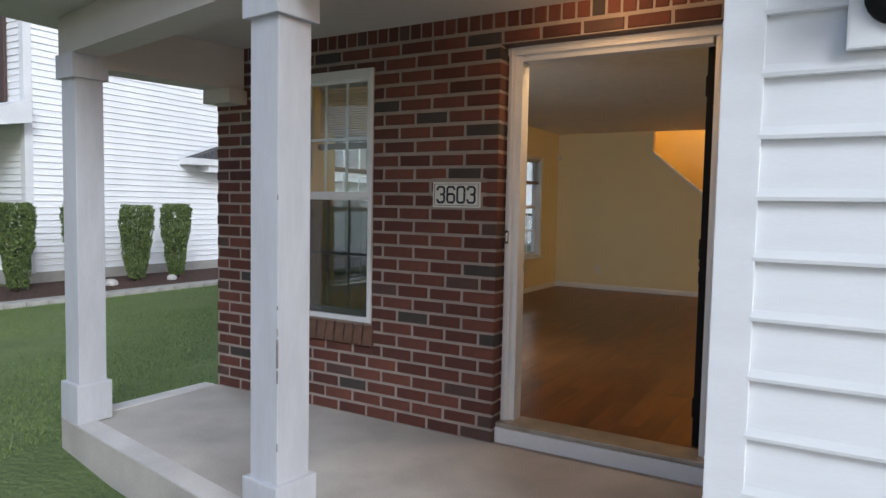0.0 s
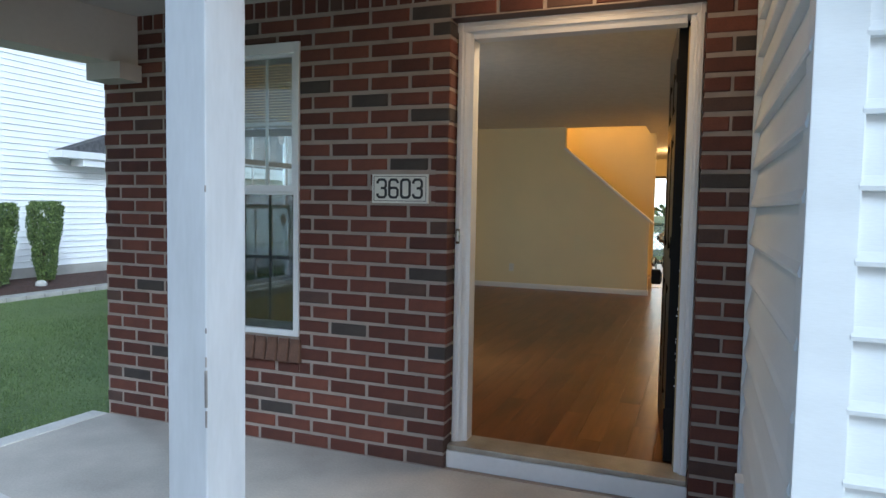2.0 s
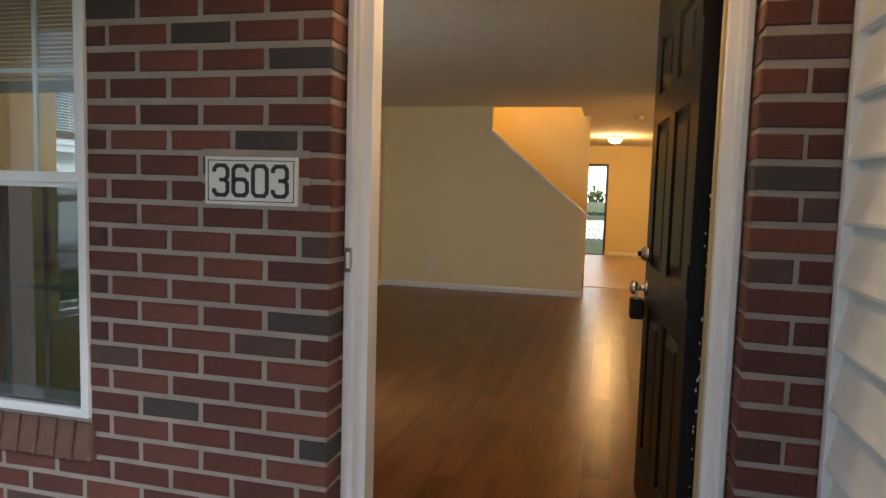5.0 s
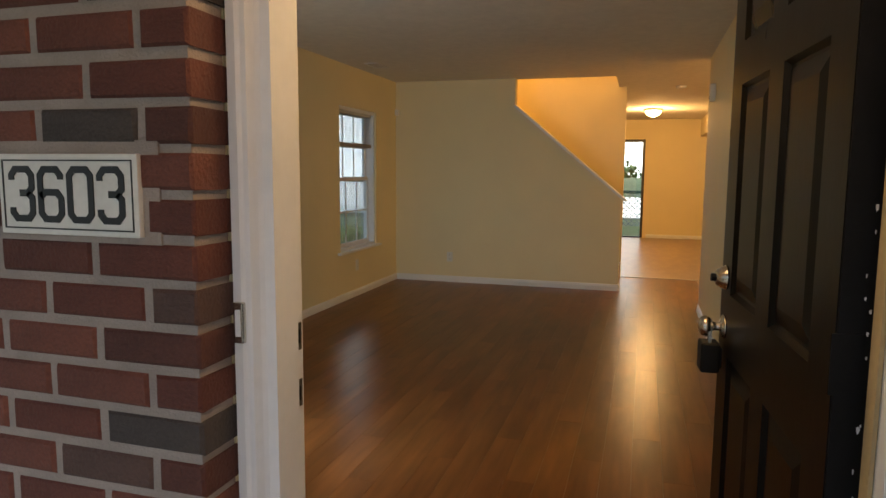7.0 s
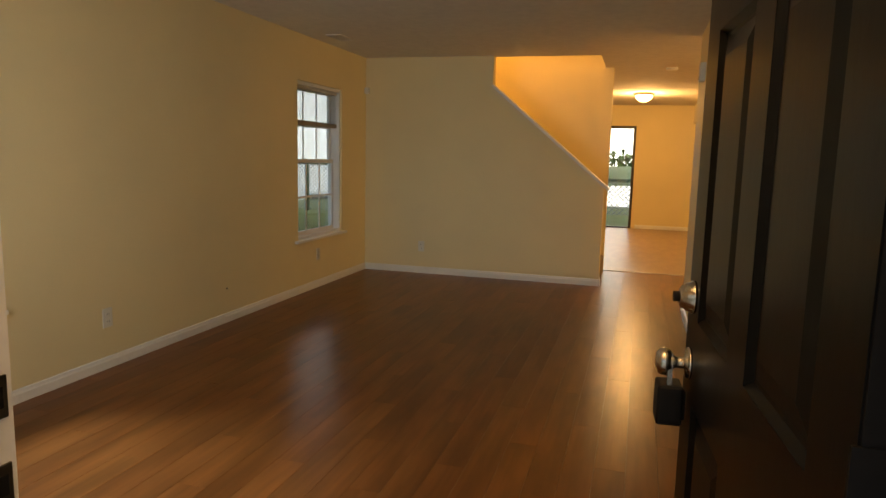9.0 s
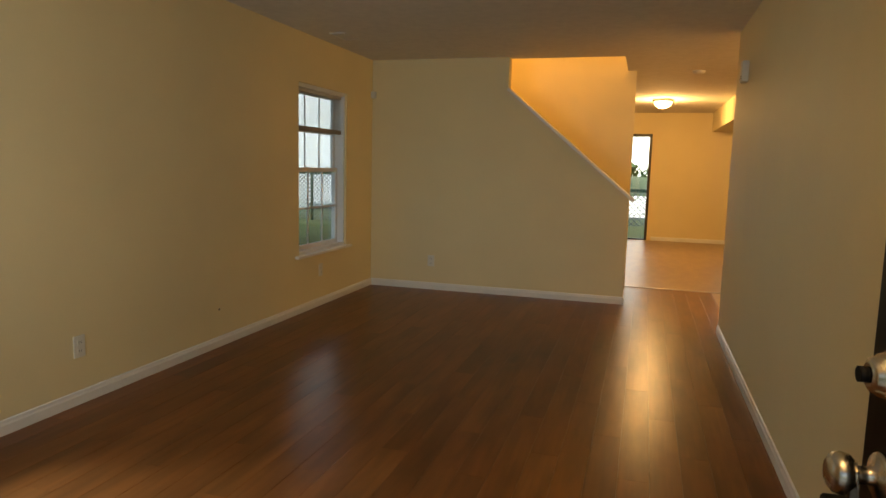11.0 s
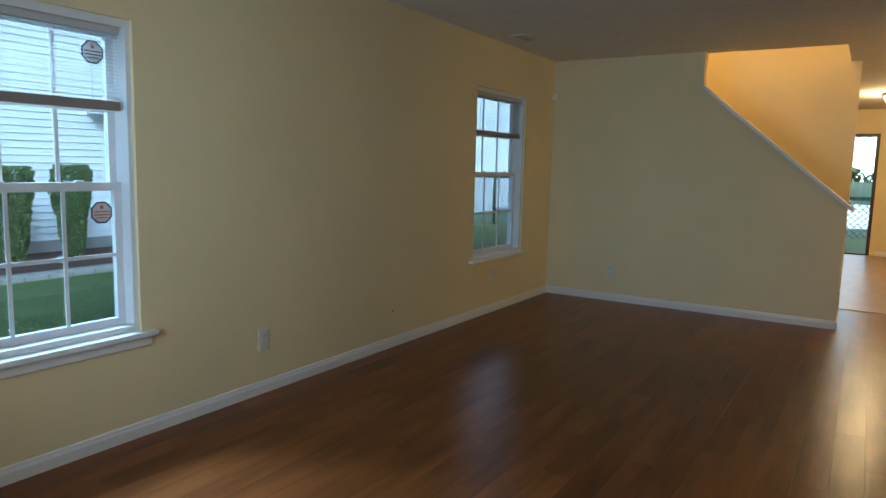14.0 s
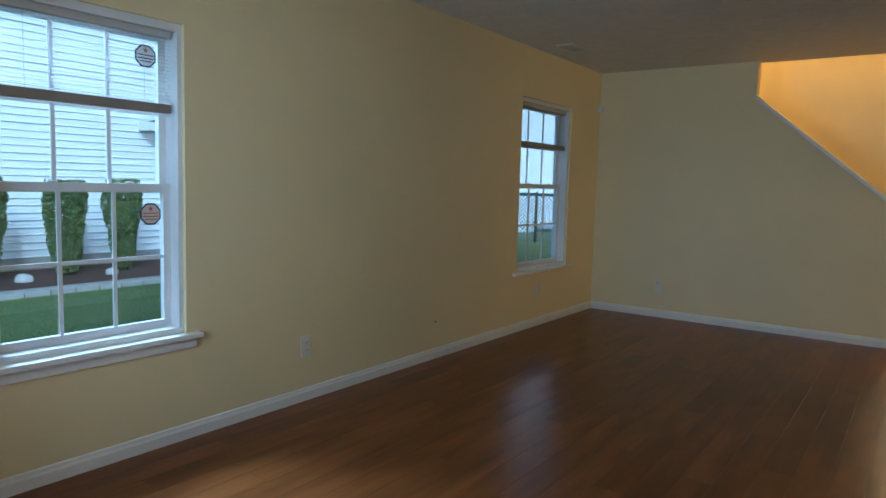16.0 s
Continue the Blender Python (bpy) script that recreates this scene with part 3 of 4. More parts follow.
part("keyhole", lathe(bmesh.new(), [(0.011, 0.0), (0.011, 0.012)], pose(DW - 0.065, 0.03, 1.012, -90), 12), BLACK, door)
rw = random.Random(5)
for i in range(26):
    z = 0.2 + 0.042 * i + rw.uniform(-0.03, 0.03)
    bm = bmesh.new()
    k = rw.randint(5, 7)
    y0, s = rw.uniform(-0.047, -0.036), rw.uniform(0.0018, 0.0042)
    prism(bm, [(y0 + s * math.cos(6.283 * j / k) * rw.uniform(0.35, 1), z + 2.2 * s * math.sin(6.283 * j / k) * rw.uniform(0.5, 1)) for j in range(k)], "x", -0.0042, -0.0034)
    part("worn_patch", bm, WHITE, body)
box_thing = thing("lock_box", "black key lock box hanging on the door knob", "lock box", at=door.matrix_world @ Vector((DW - 0.065, 0.042, 0.745)), turn=94.8)
part("body", soft(boxes((-0.034, 0.034, -0.03, 0.022, -0.0, 0.085)), 0.012, 3), BLACK, box_thing)
part("dial_cover", soft(boxes((-0.024, 0.024, -0.036, -0.028, 0.012, 0.07)), 0.004), BLACK, box_thing)
bm = bmesh.new()
for i in range(13):
    a0, a1 = math.pi * i / 13, math.pi * (i + 1) / 13
    box(bm, -0.02 * math.cos(a0) - 0.005, -0.02 * math.cos(a0) + 0.005, -0.006, 0.004, 0.08 + 0.058 * math.sin(a0), 0.092 + 0.058 * math.sin(a1))
part("shackle", bm, NICKEL, box_thing)

# ---- garage corner in lap siding ----
EXPO, PHASE = 0.145, 1.475


def lap(name, axis, a0, a1, face, out, material, z0, z1, parent, expo=EXPO, phase=PHASE, proud=0.024):
    """Lap boards: thick at the lower lip, thin at the top, each a part of the wall."""
    k0 = math.floor((z0 - phase) / expo)
    me = None
    zc = phase + k0 * expo
    while zc < z1:
        prof = [(face, zc), (face + out * proud, zc + 0.001), (face + out * (proud + 0.002), zc + 0.010), (face + out * (proud - 0.004), zc + 0.03), (face + out * 0.003, zc + expo + 0.004), (face, zc + expo + 0.004)]
        if me is None:
            ob = part(name, prism(bmesh.new(), [(f, z - zc) for f, z in prof], axis, a0, a1), material, parent)
            me = ob.data
        else:
            ob = new(name, me)
            ob.parent = parent
        ob.location.z = zc - parent.location.z
        zc += expo


GX, GY = 1.315, -1.52
gar = tagged(part("wall_garage", boxes((GX + 0.02, GX + 0.12, GY + 0.02, 0.012, GROUND, 2.9), (GX + 0.12, 4.3, GY + 0.02, GY + 0.12, GROUND, 2.9)), VINYL), "white vinyl lap siding on the garage corner", "wall", kind="structure")
lap("siding_board", "y", GY + 0.02, -0.03, GX + 0.02, -1, VINYL, 0.02, 2.36, gar, 0.149, 1.305, 0.028)
lap("siding_board", "x", GX + 0.085, 4.3, GY + 0.02, -1, VINYL, -0.1, 2.9, gar)
part("corner_post", soft(boxes((GX - 0.004, GX + 0.09, GY - 0.004, GY + 0.02, -0.1, 2.9), (GX - 0.004, GX + 0.02, GY + 0.02, GY + 0.09, -0.1, 2.9)), 0.003), VINYL, gar)
part("corner_channel", soft(boxes((GX - 0.012, GX + 0.019, -0.03, -0.001, 0.0, 2.36)), 0.003), VINYL, gar)
lan = thing("wall_lantern", "black wall lantern on a white mounting block", "lantern", at=(1.678, GY - 0.002, 1.763))
part("mounting_block", soft(boxes((-0.11, 0.11, -0.03, 0.0, -0.1, 0.2)), 0.006), VINYL, lan)
part("back_plate", lathe(bmesh.new(), [(0.07, 0), (0.07, 0.012), (0.05, 0.025), (0.02, 0.03)], pose(-0.012, -0.03, 0.01, 90), 24), BLACK, lan)
part("lantern_body", lathe(bmesh.new(), [(0.03, 0), (0.06, 0.02), (0.07, 0.16), (0.09, 0.17), (0.03, 0.22), (0.005, 0.24)], pose(-0.012, -0.12, 0.05), 8), BLACK, lan)
bellp = thing("outlet_cover", "small white weatherproof outlet cover low on the siding", "outlet cover", at=(GX - 0.006, -0.3, 0.215))
part("cover", soft(boxes((-0.028, 0.004, -0.05, 0.05, -0.07, 0.07)), 0.006), VINYL, bellp)
part("lid", soft(boxes((-0.033, -0.028, -0.026, 0.026, -0.05, 0.045)), 0.002), ALU, bellp)

# ---- porch ----
def slab_outline(grow):
    return [(-2.36 - grow, -1.03 - grow), (GX - 0.004, -1.73 - grow), (GX - 0.004, 0.0), (-2.30 - grow, 0.0)]


por = structure("floor_porch", prism(bmesh.new(), [(x, y) for x, y in slab_outline(0)], "z", -0.22, 0.0), CONC, "grey brushed concrete porch slab")
bm = prism(bmesh.new(), [(-2.36, -1.03), (1.3, -1.73), (1.3, -1.61), (-2.24, -0.93), (-2.19, -0.02), (-2.30, -0.02)], "z", 0.0, 0.008)
tagged(part("porch_edge", bm, RIM), "smooth trowelled border of the porch slab", "porch edge", kind="structure")
structure("pavement", boxes((GX - 3.0, 4.5, -9.0, -1.75, GROUND - 0.05, GROUND + 0.06)), CONC, "pale concrete walk in front of the porch")


def post(label, x, y, w=0.16, chips=()):
    """A boxed porch post with plinth and capital."""
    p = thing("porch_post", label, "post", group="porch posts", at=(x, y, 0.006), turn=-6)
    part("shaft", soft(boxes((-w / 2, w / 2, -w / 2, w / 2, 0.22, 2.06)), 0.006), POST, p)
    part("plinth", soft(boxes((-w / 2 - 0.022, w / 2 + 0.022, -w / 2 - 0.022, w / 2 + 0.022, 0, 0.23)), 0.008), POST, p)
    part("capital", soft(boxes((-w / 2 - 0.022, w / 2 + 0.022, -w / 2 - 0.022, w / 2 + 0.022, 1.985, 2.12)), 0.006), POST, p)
    for z, h, e in chips:
        part("paint_chip", prism(bmesh.new(), [(w / 2 - 0.007 * e, -w / 2 - 0.0006), (w / 2 + 0.0006, -w / 2 - 0.0006), (w / 2 + 0.0006, -w / 2 + 0.004 * e), (w / 2 - 0.003, -w / 2 + 0.003)], "z", z, z + h), CHIP, p)
    return p


post("white boxed porch post with chipped paint beside the door", -0.28, -1.365, chips=((0.62, 0.05, 0.7), (0.68, 0.11, 1.0), (0.80, 0.03, 0.6), (0.90, 0.015, 0.5), (1.31, 0.02, 0.5), (0.36, 0.03, 0.5)))
post("white boxed porch post at the slab's corner", -2.225, -0.955)
bm = prism(bmesh.new(), [(-2.33, -1.03), (GX - 0.01, -1.72), (GX - 0.01, -1.53), (-2.30, -0.86)], "z", 2.125, 2.34)
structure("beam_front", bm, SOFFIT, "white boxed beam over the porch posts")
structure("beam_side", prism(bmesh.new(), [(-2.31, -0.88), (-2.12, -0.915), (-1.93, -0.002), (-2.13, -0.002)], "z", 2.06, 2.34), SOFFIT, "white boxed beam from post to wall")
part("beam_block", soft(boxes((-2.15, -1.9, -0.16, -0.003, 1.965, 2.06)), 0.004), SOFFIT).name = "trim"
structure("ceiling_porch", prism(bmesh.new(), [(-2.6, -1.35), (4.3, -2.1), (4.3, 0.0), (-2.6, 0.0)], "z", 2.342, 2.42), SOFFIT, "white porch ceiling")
structure("roof_upper", boxes((XL - 0.3, 4.4, -0.02, 13.3, 5.2, 5.3)), SHINGLE)
structure("wall_upper_front", boxes((XL - 0.115, 4.32, 0.02, 0.2, 2.76, 5.2)), VINYL_FAR)
structure("wall_east_outer", boxes((4.33, 4.4, GY, 13.3, GROUND, 5.2)), VINYL_FAR)
structure("wall_upper_back", boxes((XL - 0.115, 4.32, 13.1, 13.22, C + 0.26, 5.2)), VINYL_FAR)
pl = thing("porch_light", "small warm porch ceiling light above the door", "ceiling light", at=(0.62, -0.33, 2.342))
part("base", lathe(bmesh.new(), [(0.09, 0), (0.09, -0.02), (0.06, -0.03)]), BLACK, pl)

num = thing("house_number", "white house number plate with black digits 3603", "number plate", at=(-0.414, -0.003, 1.3))
part("mortar_bed", boxes((-0.018, 0.335, 0.004, 0.02, -0.012, 0.165)), MORTAR, num)
part("plate", soft(boxes((0, 0.302, -0.008, 0.005, 0, 0.142)), 0.004), NUMBERPLATE, num)
part("border", boxes((0.01, 0.292, -0.0095, -0.0075, 0.01, 0.0125), (0.01, 0.292, -0.0095, -0.0075, 0.1295, 0.132), (0.01, 0.0125, -0.0095, -0.0075, 0.0125, 0.1295), (0.2895, 0.292, -0.0095, -0.0075, 0.0125, 0.1295)), INK, num)


def stroke_digit(lines, x, z, w, h, t, parent):
    """A block digit of straight strokes with cut corners."""
    bm = bmesh.new()
    for line in lines:
        pts = [Vector((x + a * w, z + b * h)) for a, b in line]
        closed = line[0] == line[-1]
        if closed:
            pts = pts[:-1]
        k = len(pts)
        left, right = [], []
        for i, p in enumerate(pts):
            d0 = (p - pts[i - 1]).normalized() if i or closed else (pts[1] - p).normalized()
            d1 = (pts[(i + 1) % k] - p).normalized() if i < k - 1 or closed else d0
            q0, q1 = Vector((-d0.y, d0.x)), Vector((-d1.y, d1.x))
            m = (q0 + q1).normalized() * (t / 2) / max(0.5, (q0 + q1).normalized().dot(q0))
            left.append(p + m), right.append(p - m)
        ring = [[bm.verts.new((v.x, y, v.y)) for v in side] for y in (-0.0102, -0.0078) for side in (left, right)]
        for i in range(k if closed else k - 1):
            n2 = (i + 1) % k
            for a, b in ((0, 1), (1, 3), (3, 2), (2, 0)):
                bm.faces.new((ring[a][i], ring[a][n2], ring[b][n2], ring[b][i]))
        if not closed:
            for i in (0, k - 1):
                bm.faces.new((ring[0][i], ring[1][i], ring[3][i], ring[2][i]))
    part("digit", bm, INK, parent)


THREE = [[(0, 0.78), (0, 0.88), (0.2, 1), (0.8, 1), (1, 0.88), (1, 0.62), (0.8, 0.52), (0.4, 0.52)], [(0.8, 0.52), (1, 0.42), (1, 0.12), (0.8, 0), (0.2, 0), (0, 0.12), (0, 0.22)]]
SIX = [[(1, 0.8), (1, 0.88), (0.8, 1), (0.2, 1), (0, 0.88), (0, 0.12), (0.2, 0), (0.8, 0), (1, 0.12), (1, 0.42), (0.8, 0.54), (0.2, 0.54), (0, 0.44)]]
ZERO = [[(0.2, 0), (0, 0.12), (0, 0.88), (0.2, 1), (0.8, 1), (1, 0.88), (1, 0.12), (0.8, 0), (0.2, 0)]]
for i, d in enumerate((THREE, SIX, ZERO, THREE)):
    stroke_digit(d, 0.031 + 0.0645 * i, 0.028, 0.045, 0.087, 0.012, num)

# ---- things indoors ----
cl = thing("ceiling_lamp", "lit frosted dome ceiling lamp in the hall", "ceiling lamp", at=(0.79, 10.7, C))
part("canopy", lathe(bmesh.new(), [(0.15, 0), (0.155, -0.02), (0.14, -0.035)]), NICKEL, cl)
dome = part("shade", lathe(bmesh.new(), [(0.13, -0.036), (0.126, -0.066), (0.103, -0.1), (0.063, -0.122), (0.018, -0.13)], None, 28), LAMPGLASS, cl)
dome.visible_shadow = False
cl2 = thing("ceiling_lamp", "frosted dome ceiling lamp over the stairs", "ceiling lamp", at=(-0.9, 7.2, 4.95))
part("canopy", lathe(bmesh.new(), [(0.15, 0), (0.155, -0.02), (0.14, -0.035)]), NICKEL, cl2)
s2 = part("shade", lathe(bmesh.new(), [(0.145, -0.036), (0.14, -0.07), (0.115, -0.11), (0.02, -0.145)], None, 28), LAMPGLASS, cl2)
s2.visible_shadow = False


def outlet(at, turn):
    o = thing("wall_outlet", "white duplex outlet on the cream wall", "outlet", group="outlets", at=at, turn=turn)
    part("cover_plate", soft(boxes((-0.036, 0.036, -0.006, 0.0, -0.058, 0.058)), 0.003), PLATE, o)
    for z in (-0.022, 0.022):
        r = part("receptacle", soft(boxes((-0.016, 0.016, -0.0085, -0.006, z - 0.014, z + 0.014)), 0.003), PLATE, o)
        part("slot", boxes((-0.008, -0.006, -0.009, -0.0083, z - 0.005, z + 0.005), (0.006, 0.008, -0.009, -0.0083, z - 0.005, z + 0.005)), INK, r)
    return o


outlet((XL + 0.001, 2.76, 0.41), 90)
outlet((XL + 0.001, 5.47, 0.43), 90)
outlet((-1.486, YF - 0.001, 0.405), 0)
cl3 = thing("ceiling_lamp", "frosted dome ceiling lamp inside the entrance", "ceiling lamp", at=(0.58, 0.53, C))
part("canopy", lathe(bmesh.new(), [(0.06, 0), (0.062, -0.02), (0.05, -0.03), (0.012, -0.034)]), NICKEL, cl3)
s3 = part("shade", lathe(bmesh.new(), [(0.15, -0.075), (0.148, -0.095), (0.13, -0.14), (0.09, -0.18), (0.04, -0.2), (0.012, -0.204)], None, 28), LAMPGLASS, cl3)
part("finial", lathe(bmesh.new(), [(0.012, -0.204), (0.016, -0.212), (0.01, -0.222), (0.006, -0.236), (0.001, -0.24)], None, 14), BLACK, cl3, "small dark finial")
part("rod", lathe(bmesh.new(), [(0.006, -0.03), (0.006, -0.2)], None, 8), NICKEL, cl3)
s3.visible_shadow = False
# fixture added out of view for the assumed kitchen lamp
cl4 = thing("ceiling_lamp", "unseen dome ceiling lamp assumed in the kitchen", "ceiling lamp", at=(3.0, 6.4, C))
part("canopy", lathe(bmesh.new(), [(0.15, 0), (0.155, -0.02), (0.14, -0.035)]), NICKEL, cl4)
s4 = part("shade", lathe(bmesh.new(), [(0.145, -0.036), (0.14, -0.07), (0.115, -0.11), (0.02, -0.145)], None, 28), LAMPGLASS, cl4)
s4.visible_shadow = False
# tiny dark spot of unknown kind, given the shape of a nail head
nail = thing("nail", "tiny dark spot on the cream wall, built as a nail head", "nail", at=(XL, 3.96, 0.365), turn=90)
part("head", lathe(bmesh.new(), [(0.007, 0), (0.007, 0.003), (0.004, 0.005)], pose(0, 0, 0, 90), 10), DARKMETAL, nail)
vent = thing("ceiling_vent", "small white ceiling air vent", "vent", at=(-1.89, 5.37, C - 0.001))
part("frame", boxes((-0.07, -0.058, -0.15, 0.15, -0.008, 0), (0.058, 0.07, -0.15, 0.15, -0.008, 0), (-0.058, 0.058, -0.15, -0.138, -0.008, 0), (-0.058, 0.058, 0.138, 0.15, -0.008, 0)), TRIM, vent)
part("backing", boxes((-0.058, 0.058, -0.138, 0.138, -0.0015, 0)), BLACK, vent)
for i in range(7):
    part("slat", boxes((-0.052 + 0.0155 * i, -0.0475 + 0.0155 * i, -0.138, 0.138, -0.007, -0.002)), TRIM, vent)
sm = thing("smoke_detector", "round white smoke detector on the ceiling", "smoke detector", at=(1.08, 7.76, C))
part("body", lathe(bmesh.new(), [(0.065, 0), (0.066, -0.012), (0.055, -0.03), (0.02, -0.034)]), PLATE, sm)
ms = thing("motion_detector", "small white alarm sensor high in the corner", "sensor", at=(XL + 0.028, YF - 0.035, 2.1))
part("body", soft(boxes((-0.026, 0.02, -0.02, 0.03, -0.034, 0.034)), 0.009), PLATE, ms)
ch = thing("door_chime", "white plastic alarm box high on the wall", "chime", at=(XR, 5.15, 2.08))
part("cover", soft(boxes((-0.045, -0.001, -0.055, 0.055, -0.07, 0.07)), 0.008), PLATE, ch)
part("vent_line", boxes((-0.047, -0.045, -0.03, 0.03, -0.05, -0.045), (-0.047, -0.045, -0.03, 0.03, -0.035, -0.03)), INK, ch)
# ---- outdoors ----
def drop(x):
    """How far the lawn falls towards the neighbour's side."""
    k = min(1.0, max(0.0, (-2.7 - x) / 6.3))
    near = min(1.0, max(0.0, (-1.9 - x) / 0.6))
    return 0.27 * k * k * (3 - 2 * k) - 0.065 * near


bm = bmesh.new()
def ground_axis():
    base = [0.0]
    step = 0.5
    while base[-1] < 900:
        base.append(base[-1] + step)
        step *= 1.16
    return [-v for v in base[:0:-1]] + base
ax = ground_axis()
vs = {}
for i, x in enumerate(ax):
    for j, y in enumerate(ax):
        r = math.hypot(x + 5, y - 4)
        z = GROUND + (0.03 * noise.noise((x * 0.5, y * 0.5, 0)) if r < 40 else 0) - (0.035 if r < 60 else 0) - drop(x - 5)
        vs[i, j] = bm.verts.new((x - 5, y + 4, z))
for i in range(len(ax) - 1):
    for j in range(len(ax) - 1):
        bm.faces.new((vs[i, j], vs[i + 1, j], vs[i + 1, j + 1], vs[i, j + 1])).smooth = True
structure("ground", bm, GRASS, "mown green lawn with worn patches")

rng = random.Random(7)
bm = bmesh.new()
def blades(count, x0, x1, y0, y1, h):
    for _ in range(count):
        x, y = rng.uniform(x0, x1), rng.uniform(y0, y1)
        if x > XL - 0.2 and y > -1.8 and y < 13.3 or (x > -2.42 and y > -1.9 and y < 0.2):
            continue
        a, hh = rng.uniform(0, 6.28), h * rng.uniform(0.5, 1.2)
        wx, wy = 0.004 * math.cos(a), 0.004 * math.sin(a)
        lx, ly = rng.uniform(-0.03, 0.03), rng.uniform(-0.03, 0.03)
        z = GROUND - 0.04 - drop(x)
        v = [bm.verts.new(p) for p in ((x - wx, y - wy, z), (x + wx, y + wy, z), (x + lx, y + ly, z + hh))]
        bm.faces.new(v)
blades(170000, -9.8, -2.3, -3.4, 9.0, 0.034)
blades(18000, -9.8, -2.3, 9.0, 18.0, 0.09)
tagged(part("grass", bm, BLADE), "short mown grass blades on the lawn", "grass", kind="stuff")

# neighbour's house; the far yard lies lower than the lawn at the porch
YARD = Matrix.Translation(Vector((1.562, -3.279, 1.301)) * -0.135) @ Matrix.Scale(1.135, 4)
NX = -10.5
nh = thing("neighbour_house", "white vinyl-sided two-storey neighbouring house", "house", at=(0, 0, 0))
part("wall", boxes((NX - 8, NX, 3.1, 36.0, -0.3, 6.2)), VINYL_FAR, nh)
part("foundation", boxes((NX - 7.98, NX + 0.02, 3.08, 12.0, -0.4, 0.02)), FOUND, nh)
me = None
for k in range(54):
    z = 0.02 + 0.114 * k
    if me is None:
        q = part("siding_board", prism(bmesh.new(), [(NX, 0), (NX + 0.022, 0.001), (NX + 0.024, 0.008), (NX + 0.018, 0.02), (NX + 0.003, 0.12), (NX, 0.12)], "y", 3.2, 36.0), VINYL_FAR, nh)
        me = q.data
    else:
        q = new("siding_board", me)
        q.parent = nh
    q.location.z = z
me = None
for k in range(54):
    z = 0.02 + 0.114 * k
    if me is None:
        q = part("siding_board", prism(bmesh.new(), [(3.1, 0), (3.078, 0.001), (3.076, 0.008), (3.082, 0.02), (3.097, 0.12), (3.1, 0.12)], "x", NX - 8, NX - 0.1), VINYL_FAR, nh)
        me = q.data
    else:
        q = new("siding_board", me)
        q.parent = nh
    q.location.z = z
part("corner_board", boxes((NX - 0.1, NX + 0.035, 3.065, 3.2, 0.0, 6.2)), WHITE, nh)
part("roof", prism(bmesh.new(), [(NX + 0.5, 6.1), (NX - 4, 8.6), (NX - 8.5, 6.1)], "y", 2.6, 36.4), SHINGLE, nh)
nw = part("window", boxes((NX - 1.75, NX - 0.95, 3.03, 3.1, 2.95, 4.6)), GLASS, nh)
part("shutter", soft(boxes((NX - 0.9, NX - 0.5, 3.02, 3.075, 2.95, 4.6)), 0.01), SHUTTER, nh)
part("shutter", soft(boxes((NX - 2.2, NX - 1.8, 3.02, 3.075, 2.95, 4.6)), 0.01), SHUTTER, nh)
part("porch_roof", prism(bmesh.new(), [(3.08, 3.0), (1.6, 2.45), (1.6, 2.35), (3.08, 2.6)], "x", NX - 5, NX + 0.25), WHITE, nh)
# low roof at the side
part("low_roof", prism(bmesh.new(), [(6.3, 2.24), (14.0, 2.24), (14.0, 3.5), (9.9, 3.5)], "x", NX + 0.03, NX + 0.34), SHINGLE, nh)
part("low_fascia", soft(boxes((NX + 0.02, NX + 0.4, 6.22, 14.0, 2.1, 2.24)), 0.01), WHITE, nh)
part("low_soffit", boxes((NX + 0.02, NX + 0.36, 6.7, 14.0, 1.96, 2.1)), WHITE, nh)
part("tap_box", soft(boxes((NX + 0.02, NX + 0.07, 7.9, 8.0, 0.35, 0.5)), 0.01), ALU, nh)
nh.matrix_world = YARD

structure("planting_bed", boxes((NX + 0.02, -8.62, -1.5, 7.6, GROUND - 0.06, GROUND + 0.03)), MULCH, "dark red mulch bed along the house").matrix_world = YARD
bed = thing("garden_edging", "pale concrete garden edging along the mulch bed", "edging", kind="structure", at=(0, 0, 0))
bm0 = None
for i in range(30):
    y = -1.5 + 0.31 * i
    if bm0 is None:
        q = part("edging_block", soft(boxes((-8.62, -8.3, 0, 0.3, GROUND - 0.06, GROUND + 0.035)), 0.015), KERB, bed)
        bm0 = q.data
    else:
        q = new("edging_block", bm0)
        q.parent = bed
    q.location.y = y
bed.matrix_world = YARD
structure("pavement_side", boxes((NX + 0.02, -8.3, 7.75, 12, GROUND - 0.06, GROUND + 0.02)), CONC, "pale concrete slab beside the neighbour's house").matrix_world = YARD


